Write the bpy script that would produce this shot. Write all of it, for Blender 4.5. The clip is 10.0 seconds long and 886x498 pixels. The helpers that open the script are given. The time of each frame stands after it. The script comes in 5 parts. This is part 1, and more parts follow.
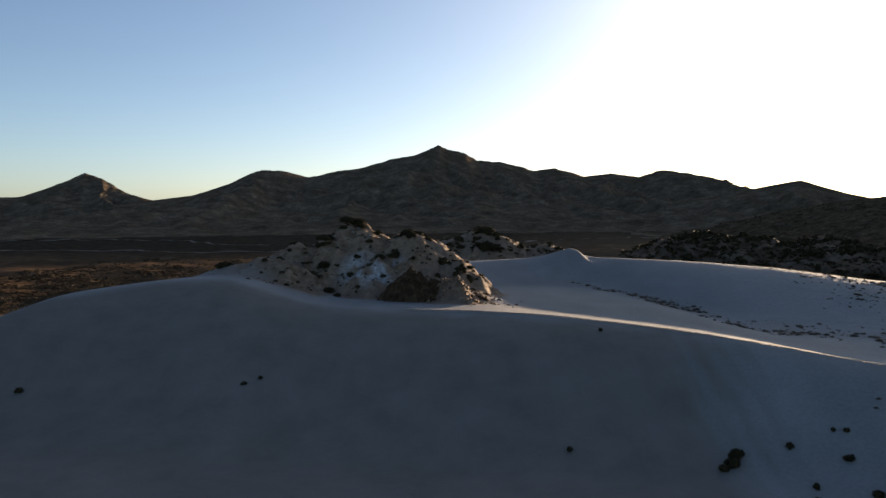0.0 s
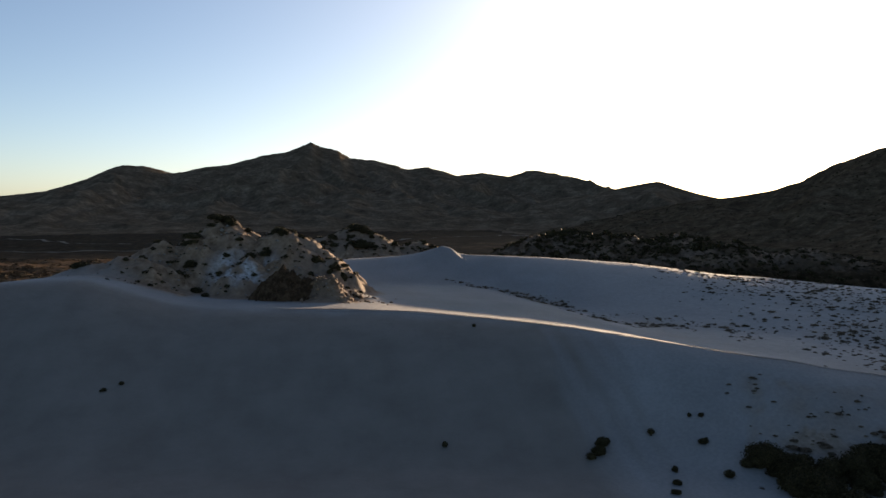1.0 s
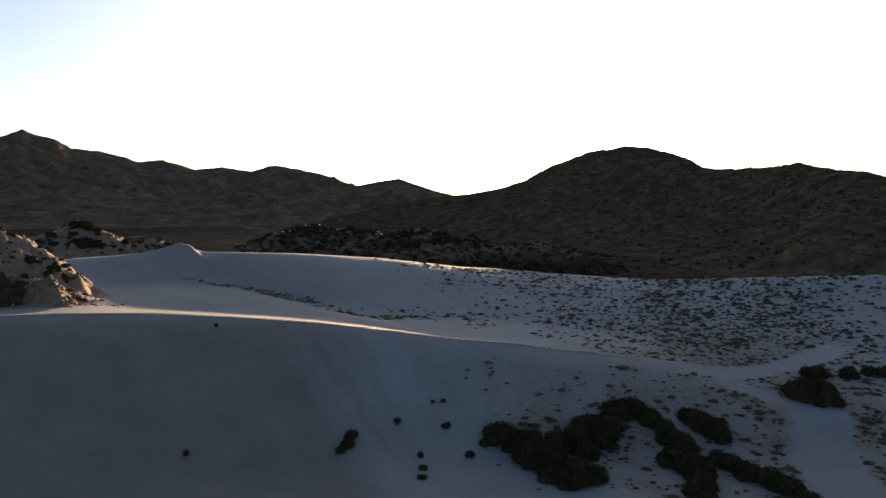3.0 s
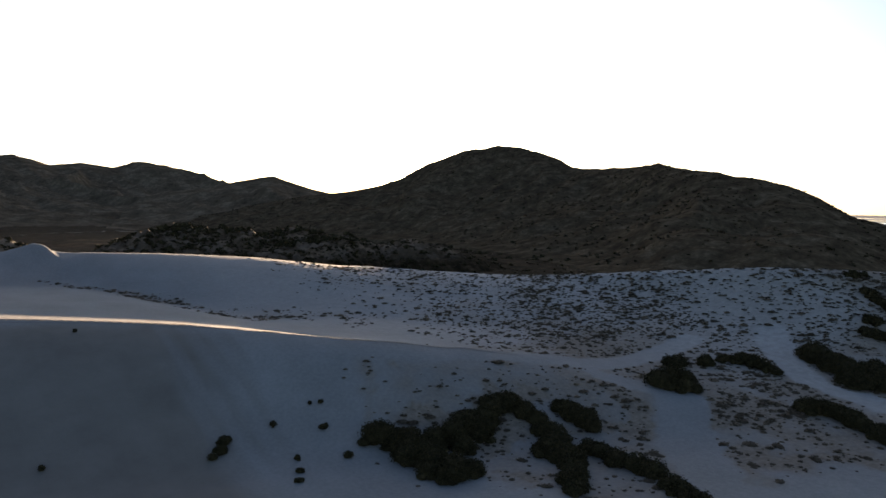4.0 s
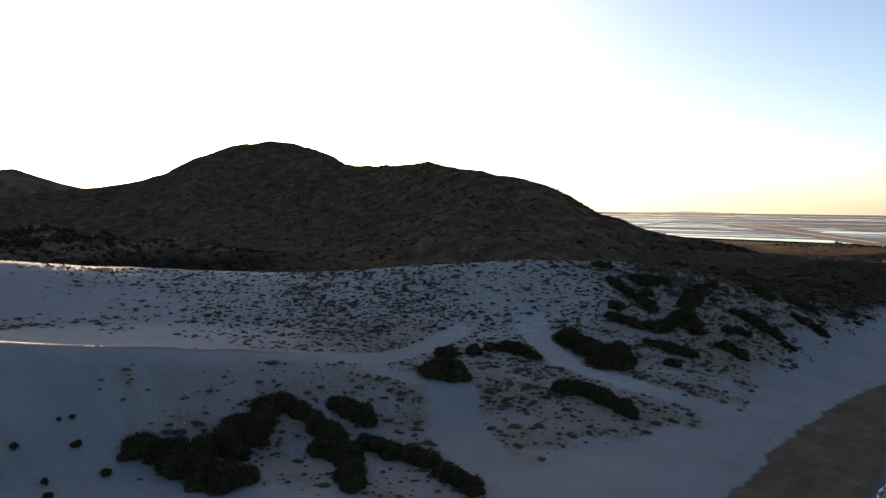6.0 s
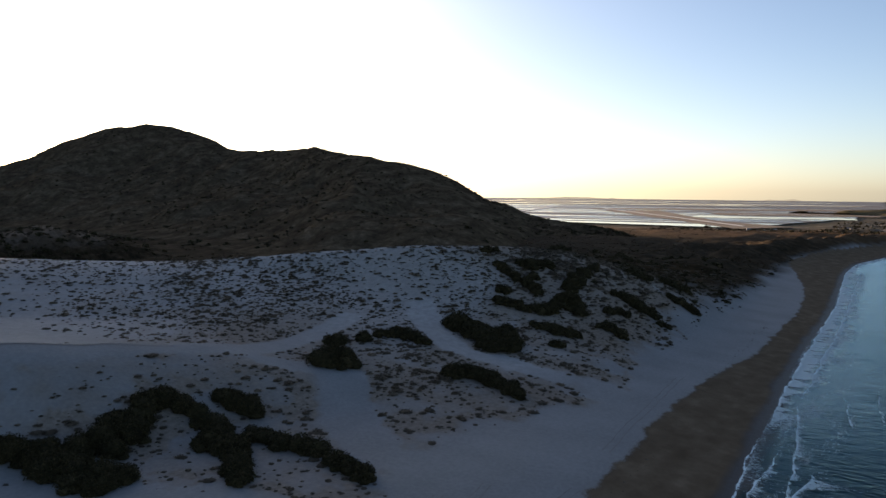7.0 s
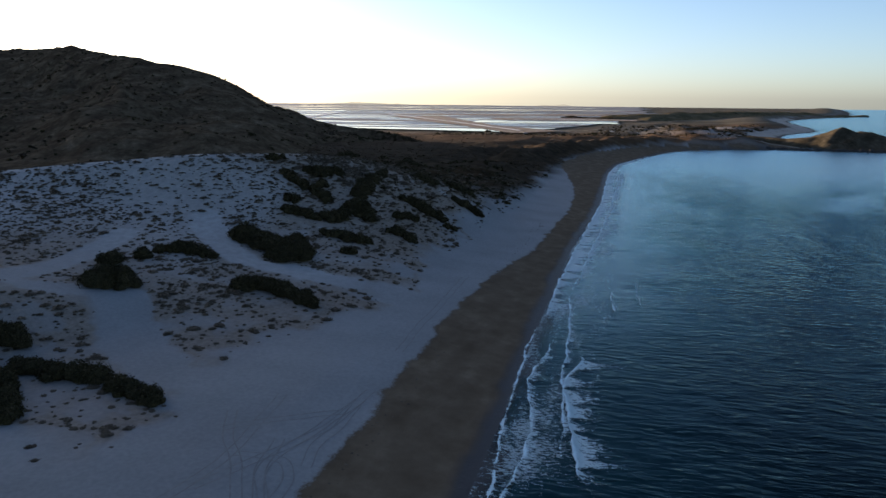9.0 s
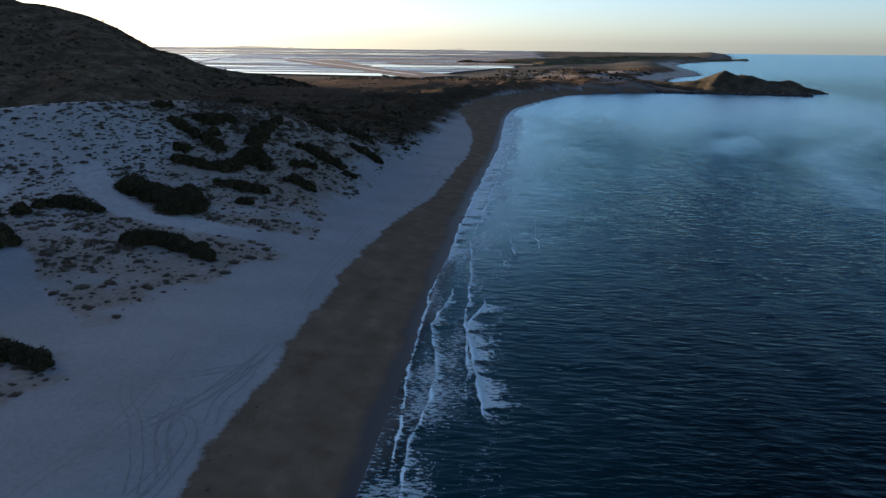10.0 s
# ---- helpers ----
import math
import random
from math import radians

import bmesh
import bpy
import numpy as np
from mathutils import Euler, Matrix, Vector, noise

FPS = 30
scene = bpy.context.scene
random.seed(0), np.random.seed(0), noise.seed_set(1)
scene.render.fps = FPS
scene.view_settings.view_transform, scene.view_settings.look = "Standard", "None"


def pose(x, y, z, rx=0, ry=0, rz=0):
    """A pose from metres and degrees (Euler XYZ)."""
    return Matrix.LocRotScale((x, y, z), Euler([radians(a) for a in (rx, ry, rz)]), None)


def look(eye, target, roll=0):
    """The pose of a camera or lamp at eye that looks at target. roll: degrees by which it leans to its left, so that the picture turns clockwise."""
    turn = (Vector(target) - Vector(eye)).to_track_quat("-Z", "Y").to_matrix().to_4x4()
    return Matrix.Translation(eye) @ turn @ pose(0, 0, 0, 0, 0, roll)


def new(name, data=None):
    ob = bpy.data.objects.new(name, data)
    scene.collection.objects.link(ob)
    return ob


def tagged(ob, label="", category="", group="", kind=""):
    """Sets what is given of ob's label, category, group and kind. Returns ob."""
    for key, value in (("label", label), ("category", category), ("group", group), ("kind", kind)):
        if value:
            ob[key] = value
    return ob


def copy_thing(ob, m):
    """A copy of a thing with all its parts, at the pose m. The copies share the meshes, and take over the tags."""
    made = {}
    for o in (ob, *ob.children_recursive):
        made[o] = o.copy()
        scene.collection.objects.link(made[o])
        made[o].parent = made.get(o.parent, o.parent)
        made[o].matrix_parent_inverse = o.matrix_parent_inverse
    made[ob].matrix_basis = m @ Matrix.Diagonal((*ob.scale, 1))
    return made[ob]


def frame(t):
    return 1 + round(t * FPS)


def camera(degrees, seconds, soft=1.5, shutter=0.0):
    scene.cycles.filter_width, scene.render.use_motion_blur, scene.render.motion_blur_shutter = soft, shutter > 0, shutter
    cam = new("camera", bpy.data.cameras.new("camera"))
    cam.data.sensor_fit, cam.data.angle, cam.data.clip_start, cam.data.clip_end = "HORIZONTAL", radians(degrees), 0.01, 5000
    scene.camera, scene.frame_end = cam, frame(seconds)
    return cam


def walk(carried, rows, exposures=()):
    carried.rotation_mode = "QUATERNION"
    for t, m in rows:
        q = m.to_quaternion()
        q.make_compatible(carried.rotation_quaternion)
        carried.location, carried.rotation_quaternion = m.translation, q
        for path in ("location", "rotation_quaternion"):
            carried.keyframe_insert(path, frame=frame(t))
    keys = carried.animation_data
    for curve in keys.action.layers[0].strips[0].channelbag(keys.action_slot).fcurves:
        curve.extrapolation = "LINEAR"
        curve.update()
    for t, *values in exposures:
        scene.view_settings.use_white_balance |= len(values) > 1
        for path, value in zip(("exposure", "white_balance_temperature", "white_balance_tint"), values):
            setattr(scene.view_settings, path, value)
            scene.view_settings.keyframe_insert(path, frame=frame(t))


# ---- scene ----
# The path of the aircraft: a slow turn to the right over the shallows, tipping down towards the end.
cam = camera(59.26, 10.0, soft=1.5)
ROWS = [
    (0.0, 0.00, -0.00, 55.00, -0.00, -2.80, -0.18),
    (0.5, -0.07, 0.39, 54.85, -4.62, -2.88, -0.06),
    (1.0, -0.13, 0.78, 54.73, -9.27, -2.93, 0.05),
    (1.5, -0.14, 1.16, 54.62, -13.92, -3.00, 0.15),
    (2.0, -0.11, 1.52, 54.52, -18.64, -3.06, 0.20),
    (2.5, -0.03, 1.87, 54.44, -23.31, -3.11, 0.22),
    (4.0, 0.41, 2.85, 54.22, -36.98, -3.26, 0.28),
    (4.5, 0.64, 3.14, 54.15, -41.38, -3.25, 0.35),
    (5.0, 0.93, 3.39, 54.08, -45.48, -3.25, 0.41),
    (5.5, 1.27, 3.63, 54.01, -49.49, -3.28, 0.42),
    (7.0, 2.43, 4.29, 53.87, -61.66, -4.36, 0.38),
    (7.5, 2.83, 4.49, 53.81, -65.87, -5.54, 0.37),
    (8.0, 3.24, 4.66, 53.75, -69.82, -7.37, 0.37),
    (8.5, 3.65, 4.80, 53.68, -73.51, -9.23, 0.42),
    (9.0, 4.04, 4.95, 53.62, -77.22, -11.07, 0.50),
    (9.5, 4.42, 5.10, 53.58, -80.99, -12.96, 0.58),
    (10.0, 4.79, 5.28, 53.57, -84.75, -14.93, 0.62),
]


def eye_pose(x, y, z, yaw, pitch, roll):
    """Yaw to the left of +y, pitch up, roll to the left, in degrees."""
    return Matrix.Translation((x, y, z)) @ Euler((radians(90 + pitch), 0, radians(yaw))).to_matrix().to_4x4() @ pose(0, 0, 0, 0, 0, roll)


walk(cam, [(t, eye_pose(*p)) for t, *p in ROWS], [(0.0, 0.62, 6300, 7), (2.5, 0.86, 6850, 10), (5.0, 1.03, 6750, 10), (7.5, 0.84, 6400, 11), (10.0, 1.0, 5650, 9)])

# ---- light ----
SUN_AZ, SUN_EL = 34.7, 3.7      # degrees to the right of +y, and above the horizon
world = bpy.data.worlds.new("sky")
scene.world = world
world.use_nodes = True
wn = world.node_tree
sky = wn.nodes.new("ShaderNodeTexSky")
sky.sky_type = "NISHITA"
sky.sun_disc = False
sky.sun_elevation, sky.sun_rotation = radians(SUN_EL + 14.0), radians(SUN_AZ)
sky.altitude, sky.air_density, sky.dust_density, sky.ozone_density = 0, 0.70, 0.85, 1.25
wn.links.new(sky.outputs[0], wn.nodes["Background"].inputs[0])
wn.nodes["Background"].inputs[1].default_value = 0.082
sun = new("sun", bpy.data.lights.new("sun", "SUN"))
sun.data.energy, sun.data.angle, sun.data.color = 9.0, radians(0.53), (1.0, 0.72, 0.48)
sa, se = radians(SUN_AZ), radians(SUN_EL)
sun.matrix_world = look((0, 0, 500), Vector((0, 0, 500)) - Vector((math.sin(sa) * math.cos(se), math.cos(sa) * math.cos(se), math.sin(se))))


# ---- numbers: noise and curves ----
def hashed(ix, iy, seed):
    n = (ix.astype(np.int64) * 374761393 + iy.astype(np.int64) * 668265263 + seed * 982451653) & 0xFFFFFFFF
    n = ((n ^ (n >> 13)) * 1274126177) & 0xFFFFFFFF
    return ((n ^ (n >> 16)) & 0xFFFF) / 65535.0


def vnoise(x, y, seed=0):
    """Smooth noise from 0 to 1."""
    x, y = np.asarray(x, float), np.asarray(y, float)
    ix, iy = np.floor(x), np.floor(y)
    fx, fy = x - ix, y - iy
    fx, fy = fx * fx * fx * (fx * (fx * 6 - 15) + 10), fy * fy * fy * (fy * (fy * 6 - 15) + 10)
    a, b = hashed(ix, iy, seed), hashed(ix + 1, iy, seed)
    c, d = hashed(ix, iy + 1, seed), hashed(ix + 1, iy + 1, seed)
    return (a + (b - a) * fx) * (1 - fy) + (c + (d - c) * fx) * fy


def fbm(x, y, octaves=4, seed=0, gain=0.5):
    """Layered noise from about -1 to 1."""
    total, amp, norm = 0, 1.0, 0.0
    for o in range(octaves):
        total = total + amp * (2 * vnoise(x * 2**o + 17.3 * o, y * 2**o - 9.1 * o, seed + o) - 1)
        norm += amp
        amp *= gain
    return total / norm * 1.6


def ridged(x, y, octaves=4, seed=0, gain=0.5):
    """Layered noise with sharp crests, from 0 to 1."""
    total, amp, norm = 0, 1.0, 0.0
    for o in range(octaves):
        n = 1 - np.abs(2 * vnoise(x * 2**o + 7.7 * o, y * 2**o + 3.3 * o, seed + o) - 1)
        total = total + amp * n * n
        norm += amp
        amp *= gain
    return total / norm


def step(a, b, x):
    t = np.clip((x - a) / (b - a), 0, 1)
    return t * t * (3 - 2 * t)


def slopes(xs, ys):
    """Slopes of a curve without overshoot through knots along the last axis."""
    h = np.diff(xs, axis=-1)
    d = np.diff(ys, axis=-1) / h
    w1, w2 = 2 * h[..., 1:] + h[..., :-1], h[..., 1:] + 2 * h[..., :-1]
    with np.errstate(divide="ignore", invalid="ignore"):
        inner = np.where(d[..., 1:] * d[..., :-1] > 0, (w1 + w2) / (w1 / d[..., :-1] + w2 / d[..., 1:]), 0)
    return np.concatenate([d[..., :1], inner, d[..., -1:]], -1)


def curve(x, xs, ys):
    """A smooth curve through knots (xs, ys), level outside them."""
    xs, ys = np.asarray(xs, float), np.asarray(ys, float)
    m = slopes(xs, ys)
    x = np.clip(x, xs[0], xs[-1])
    k = np.clip(np.searchsorted(xs, x) - 1, 0, len(xs) - 2)
    h = xs[k + 1] - xs[k]
    t = (x - xs[k]) / h
    return (ys[k] * (1 + 2 * t) + h * m[k] * t) * (1 - t) ** 2 + (ys[k + 1] * (3 - 2 * t) + h * m[k + 1] * (t - 1)) * t * t


def across(y, ks, zs):
    """The same for a row of knots of its own at each place: ks, zs of shape (n, k)."""
    m = slopes(ks, zs)
    y = np.clip(y, ks[:, 0], ks[:, -1])
    k = np.clip((ks[:, 1:-1] < y[:, None]).sum(1), 0, ks.shape[1] - 2)
    i = np.arange(len(y))
    h = ks[i, k + 1] - ks[i, k]
    t = (y - ks[i, k]) / h
    return (zs[i, k] * (1 + 2 * t) + h * m[i, k] * t) * (1 - t) ** 2 + (zs[i, k + 1] * (3 - 2 * t) + h * m[i, k + 1] * (t - 1)) * t * t


# ---- the lie of the land ----
# The water's edge runs along x and bends away round the bay; the land lies on its +y side.
SHORE_X = [-4900, -600, 80, 260, 420, 560, 650, 715, 780, 842, 885, 912, 930, 1000, 1060, 1300, 1472, 2065, 2920, 4900]
SHORE_Y = [60, 40, 23, 21, 14.5, 14, 8, -7, -25, -49, -90, -150, -190, -195, -195, -240, -319, -385, -731, -1200]


def shore(x):
    return curve(x, SHORE_X, SHORE_Y)


# Cross sections of the dunes along x: foot of the seaward face, its crest, the hollow behind, the second crest.
DUNE_X = [-420, -190, -130, -105, -70, -30, 10, 60, 100, 130, 170, 210, 245, 275, 310, 360, 450, 600, 900]
FOOT_Y = [150, 150, 150, 155, 150, 145, 140, 133, 118, 105, 80, 70, 66, 64, 62, 62, 62, 62, 62]
FOOT_Z = [5, 5, 5, 6, 6, 5, 4.5, 4.5, 5, 5, 6, 6, 6, 6, 6, 6, 5.5, 5, 5]
CREST_Y = [215, 205, 203, 219, 234, 222, 213, 191, 162, 150, 140, 115, 100, 92, 88, 86, 84, 82, 82]
CREST_Z = [10.5, 14.5, 23.5, 32, 34.8, 27.3, 27.5, 25.2, 21.3, 17.3, 12.6, 13.5, 17, 20, 20, 13, 10, 8, 7]
HOLLOW_Y = [260, 260, 255, 260, 270, 275, 310, 318, 240, 215, 185, 150, 122, 108, 100, 100, 100, 100, 100]
HOLLOW_Z = [9.8, 12.8, 20.8, 29.4, 33, 26.8, 23.6, 22.9, 17.7, 16.9, 16.6, 18.5, 26, 27, 24, 16, 12, 9, 8]
BACK_Y = [330, 330, 320, 320, 345, 375, 385, 367, 338, 318, 294, 235, 145, 124, 116, 116, 118, 118, 118]
BACK_Z = [10.2, 12.2, 15, 18.8, 25, 27.2, 29.7, 32.1, 33.1, 31.9, 27.8, 26.4, 33.9, 32.2, 28, 19, 13, 10, 8]


def cones(x, y, rows, power=1.25):
    """The highest of some rounded cones: x, y, height, radius."""
    best = np.full(np.shape(x), -50.0)
    for cx, cy, top, r in rows:
        d = np.hypot(x - cx, y - cy) / r
        best = np.maximum(best, top - 14 * (np.sqrt(d**2 + 0.03) - 0.17) ** power)
    return best


KNOLL = [(-33, 289, 49.4, 20), (-11, 285, 47.2, 19), (-52, 281, 41.9, 20), (-70, 266, 37.4, 24), (-60, 265, 38.6, 24), (-24, 264, 37.4, 16), (4, 272, 38.8, 13), (-9, 251, 32.0, 9), (3, 250, 31.9, 16)]
CRAG = (-8, 245)
KNOLL_FAR = [(25, 519, 42.3, 28), (66, 515, 32.8, 27), (3, 518, 35.8, 20)]
SCRUB_DUNE = [(176, 532, 38.8, 42), (206, 521, 36.8, 42), (244, 504, 35.8, 46), (148, 541, 28.8, 26), (270, 490, 31.8, 40), (320, 470, 27.8, 46)]


def height(x, y, rough=True):
    """Height of the ground at places (arrays of one shape)."""
    shape = np.shape(x)
    x, y = np.ravel(x).astype(float), np.ravel(y).astype(float)
    v = y - shore(x) + 23.0
    col = lambda t: curve(x, DUNE_X, t)
    one = np.ones_like(x)
    by = col(BACK_Y)
    ks = np.stack([-900 * one, -60 * one, 23 * one, 40 * one, 57 * one, col(FOOT_Y), col(CREST_Y), col(HOLLOW_Y), by, by + 75, 700 * one, 4000 * one], 1)
    low = step(850, 1150, x)
    zs = np.stack([-20 * one, -6 * one, 0 * one, 1.7 * one, 3.6 * one, col(FOOT_Z), col(CREST_Z), col(HOLLOW_Z), col(BACK_Z), 11 - 7.5 * low, 6 - 3.5 * low, 10 - 7.5 * low], 1)
    z = across(v, ks, zs)
    z = z + 9 * np.exp(-(((x - 1230) / 330) ** 2 + ((y + 110) / 110) ** 2)) * step(60, 150, v) * (0.45 + 0.8 * fbm(x / 70, y / 45, 3, 13))
    z = z + 5.5 * step(400, 560, x) * step(1000, 850, x) * np.exp(-(((v - 112) / 42) ** 2)) * (0.35 + 0.9 * fbm(x / 60, y / 28, 4, 17))
    along = step(540, 640, x) * step(990, 880, x)
    z = z + along * (6.5 * np.exp(-(((v - 84 - 7 * fbm(x / 60, x * 0, 2, 18)) / 13) ** 2)) - 3.5 * np.exp(-(((v - 118) / 16) ** 2))) * (0.75 + 0.5 * fbm(x / 38, y / 38, 3, 19))
    # a pointed drift on the second crest
    d = np.hypot((x - 60) / 1.3, y - 369)
    z = z + 5.2 * np.exp(-((d / 10.5) ** 1.2))
    # a scoop on its sunward side, with an edge running down towards the sea
    edge = x - 63 - 0.12 * (369 - y)
    z = z - 2.2 * step(0, 4, edge) * np.exp(-((edge - 4) / 7) ** 2) * np.exp(-(((y - 363) / 10) ** 2))
    # the crest of the first dune is an edge, not a round
    k = v - col(CREST_Y)
    z = z - 1.0 * (1 - np.exp(-np.abs(k) / 4.0)) * np.exp(-((k / 26) ** 2)) * step(-30, 5, x) * step(180, 125, x)
    z = z - 1.1 * np.exp(-(((k - 30) / 18) ** 2)) * step(0, 30, x) * step(150, 105, x)
    if rough:
        land = step(26, 60, v)
        z = z + land * (0.35 - 0.25 * np.maximum(step(150, 200, v) * step(150, 110, x), step(110, 80, v))) * fbm(x / 23, y / 23, 3, 5)
        wild = scrubby(x, y, v)
        z = z + wild * (1 - 0.85 * low * step(-150, 100, y)) * (1 - 0.65 * step(430, 600, x)) * (1.6 * fbm(x / 31, y / 31, 4, 11) + 0.5 * ridged(x / 9, y / 9, 2, 3))
    for rows, seed, k in ((KNOLL, 21, 1.0), (KNOLL_FAR, 31, 0.8), (SCRUB_DUNE, 41, 1.0)):
        c = cones(x, y, rows)
        if rough:
            near = step(-12, 2, c - z)
            if seed == 21:
                near = near * (0.22 + 0.78 * step(-74, -50, x + 5 * fbm(x / 9, y / 9, 3, 22)))
            c = c + near * k * (5.0 * (ridged(x / 15, y / 15, 5, seed, 0.62) - 0.52) + 1.5 * fbm(x / 4.2, y / 4.2, 4, seed + 2, 0.6))
        if rough and seed == 21:
            crag = np.exp(-((np.hypot((x - CRAG[0]) / 1.25, y - CRAG[1]) / 10.5) ** 4))
            c = c + crag * 1.2 * (ridged(x / 6.5, y / 6.5, 5, 77, 0.6) - 0.5)
        if seed == 21:
            # smooth sand fan at the foot of the crag
            fan = 29.0 - 0.40 * np.hypot((x - 9) / 1.1, y - 256)
            z = np.where(fan > z + 2, fan, np.where(fan < z - 2, z, z + (fan - z + 2) ** 2 / 8))
        k2 = 2.5
        z = np.where(c > z + k2, c, np.where(c < z - k2, z, z + (c - z + k2) ** 2 / (4 * k2)))
    return z.reshape(shape)


def scrubby(x, y, v):
    """How far the ground is dark scrub land (1) rather than bare sand (0)."""
    behind = v - curve(x, DUNE_X, BACK_Y)
    edge = 22 * fbm(x / 40, y / 40, 4, 61)
    s = step(28, 60, behind + edge)
    right = step(295, 400, x + edge * 0.9 + 0.35 * np.maximum(v - 80, 0)) * step(55, 68, v + 0.3 * edge)
    left = step(-150, -190, x + edge * 0.6) * step(150, 200, v)
    bay = np.exp(-(((x - 1190) / 190) ** 2 + ((y + 140) / 90) ** 2)) * step(-0.05, 0.4, fbm(x / 60, y / 25, 4, 66))
    land = np.maximum(np.maximum(s, right), left) * (1 - bay)
    hump = np.maximum(step(16, 24, cones(x, y, KNOLL_FAR)) * 0.95, step(15, 24, cones(x, y, SCRUB_DUNE)) * (0.30 + 0.30 * step(-0.2, 0.4, fbm(x / 9, y / 9, 3, 68))))
    hump = np.maximum(hump, step(20, 26, cones(x, y, KNOLL)))
    return land * (1 - hump)


# ---- mesh helpers ----
def smooth(me):
    me.polygons.foreach_set("use_smooth", np.ones(len(me.polygons), bool))
    me.update()
    return me


def sheet(name, X, Y, Z, material, extra=None):
    """A mesh from a net of places; extra: named values at its corners."""
    nv, nu = X.shape
    me = bpy.data.meshes.new(name)
    co = np.stack([X, Y, Z], -1).reshape(-1, 3)
    me.vertices.add(nv * nu)
    me.vertices.foreach_set("co", co.astype(np.float32).ravel())
    i = np.arange(nv * nu).reshape(nv, nu)
    quads = np.stack([i[:-1, :-1], i[:-1, 1:], i[1:, 1:], i[1:, :-1]], -1).reshape(-1, 4)
    me.loops.add(quads.size)
    me.loops.foreach_set("vertex_index", quads.ravel().astype(np.int32))
    me.polygons.add(len(quads))
    me.polygons.foreach_set("loop_start", np.arange(0, quads.size, 4, dtype=np.int32))
    me.polygons.foreach_set("loop_total", np.full(len(quads), 4, np.int32))
    me.update(calc_edges=True)
    for key, value in (extra or {}).items():
        at = me.attributes.new(key, "FLOAT", "POINT")
        at.data.foreach_set("value", value.ravel().astype(np.float32))
    me.materials.append(material)
    return new(name, smooth(me))


def soup(name, co, faces, material):
    """A mesh from arrays of places and triangles."""
    me = bpy.data.meshes.new(name)
    co, faces = np.asarray(co, np.float32), np.asarray(faces, np.int32)
    me.vertices.add(len(co))
    me.vertices.foreach_set("co", co.ravel())
    me.loops.add(faces.size)
    me.loops.foreach_set("vertex_index", faces.ravel())
    me.polygons.add(len(faces))
    me.polygons.foreach_set("loop_start", np.arange(0, faces.size, faces.shape[1], dtype=np.int32))
    me.polygons.foreach_set("loop_total", np.full(len(faces), faces.shape[1], np.int32))
    me.update(calc_edges=True)
    if material:
        me.materials.append(material)
    return me


# ---- materials ----
class Nodes:
    """Short ways to lay out the nodes of one material."""

    def __init__(self, name):
        self.mat = bpy.data.materials.new(name)
        self.mat.use_nodes = True
        self.tree = self.mat.node_tree
        self.bsdf = self.tree.nodes["Principled BSDF"]
        self.place = self.add("ShaderNodeNewGeometry").outputs["Position"]

    def add(self, kind, **values):
        n = self.tree.nodes.new(kind)
        for key, value in values.items():
            setattr(n, key, value)
        return n

    def link(self, a, b):
        self.tree.links.new(a, b)

    def set(self, **values):
        for key, value in values.items():
            socket = self.bsdf.inputs[key.replace("_", " ")]
            if hasattr(value, "is_output"):
                self.link(value, socket)
            else:
                socket.default_value = value

    def stretch(self, sx, sy, sz, turn=0.0):
        m = self.add("ShaderNodeMapping")
        m.inputs["Scale"].default_value = (sx, sy, sz)
        m.inputs["Rotation"].default_value = (0, 0, turn)
        self.link(self.place, m.inputs["Vector"])
        return m.outputs[0]

    def noise(self, scale, detail=4, rough=0.55, vector=None):
        n = self.add("ShaderNodeTexNoise")
        n.inputs["Scale"].default_value, n.inputs["Detail"].default_value, n.inputs["Roughness"].default_value = scale, detail, rough
        self.link(vector or self.place, n.inputs["Vector"])
        return n.outputs["Fac"]

    def ramp(self, value, *stops):
        r = self.add("ShaderNodeValToRGB")
        r.color_ramp.elements[0].position, r.color_ramp.elements[-1].position = stops[0][0], stops[-1][0]
        for p, _ in stops[1:-1]:
            r.color_ramp.elements.new(p)
        for e, (p, c) in zip(r.color_ramp.elements, stops):
            e.color = (*c, 1) if len(c) == 3 else c
        self.link(value, r.inputs[0])
        return r.outputs[0]

    def mix(self, f, a, b, blend="MIX"):
        m = self.add("ShaderNodeMix", data_type="RGBA", blend_type=blend)
        for socket, value in ((m.inputs[0], f), (m.inputs[6], a), (m.inputs[7], b)):
            if hasattr(value, "is_output"):
                self.link(value, socket)
            else:
                socket.default_value = value if isinstance(value, float) else (*value, 1)
        return m.outputs[2]

    def math(self, op, a, b=0.0):
        m = self.add("ShaderNodeMath", operation=op)
        for socket, value in zip(m.inputs, (a, b)):
            if hasattr(value, "is_output"):
                self.link(value, socket)
            else:
                socket.default_value = value
        return m.outputs[0]

    def value(self, name):
        return self.add("ShaderNodeAttribute", attribute_name=name).outputs["Fac"]

    def bump(self, value, strength, distance, normal=None):
        b = self.add("ShaderNodeBump")
        b.inputs["Strength"].default_value, b.inputs["Distance"].default_value = strength, distance
        self.link(value, b.inputs["Height"])
        if normal:
            self.link(normal, b.inputs["Normal"])
        return b.outputs[0]


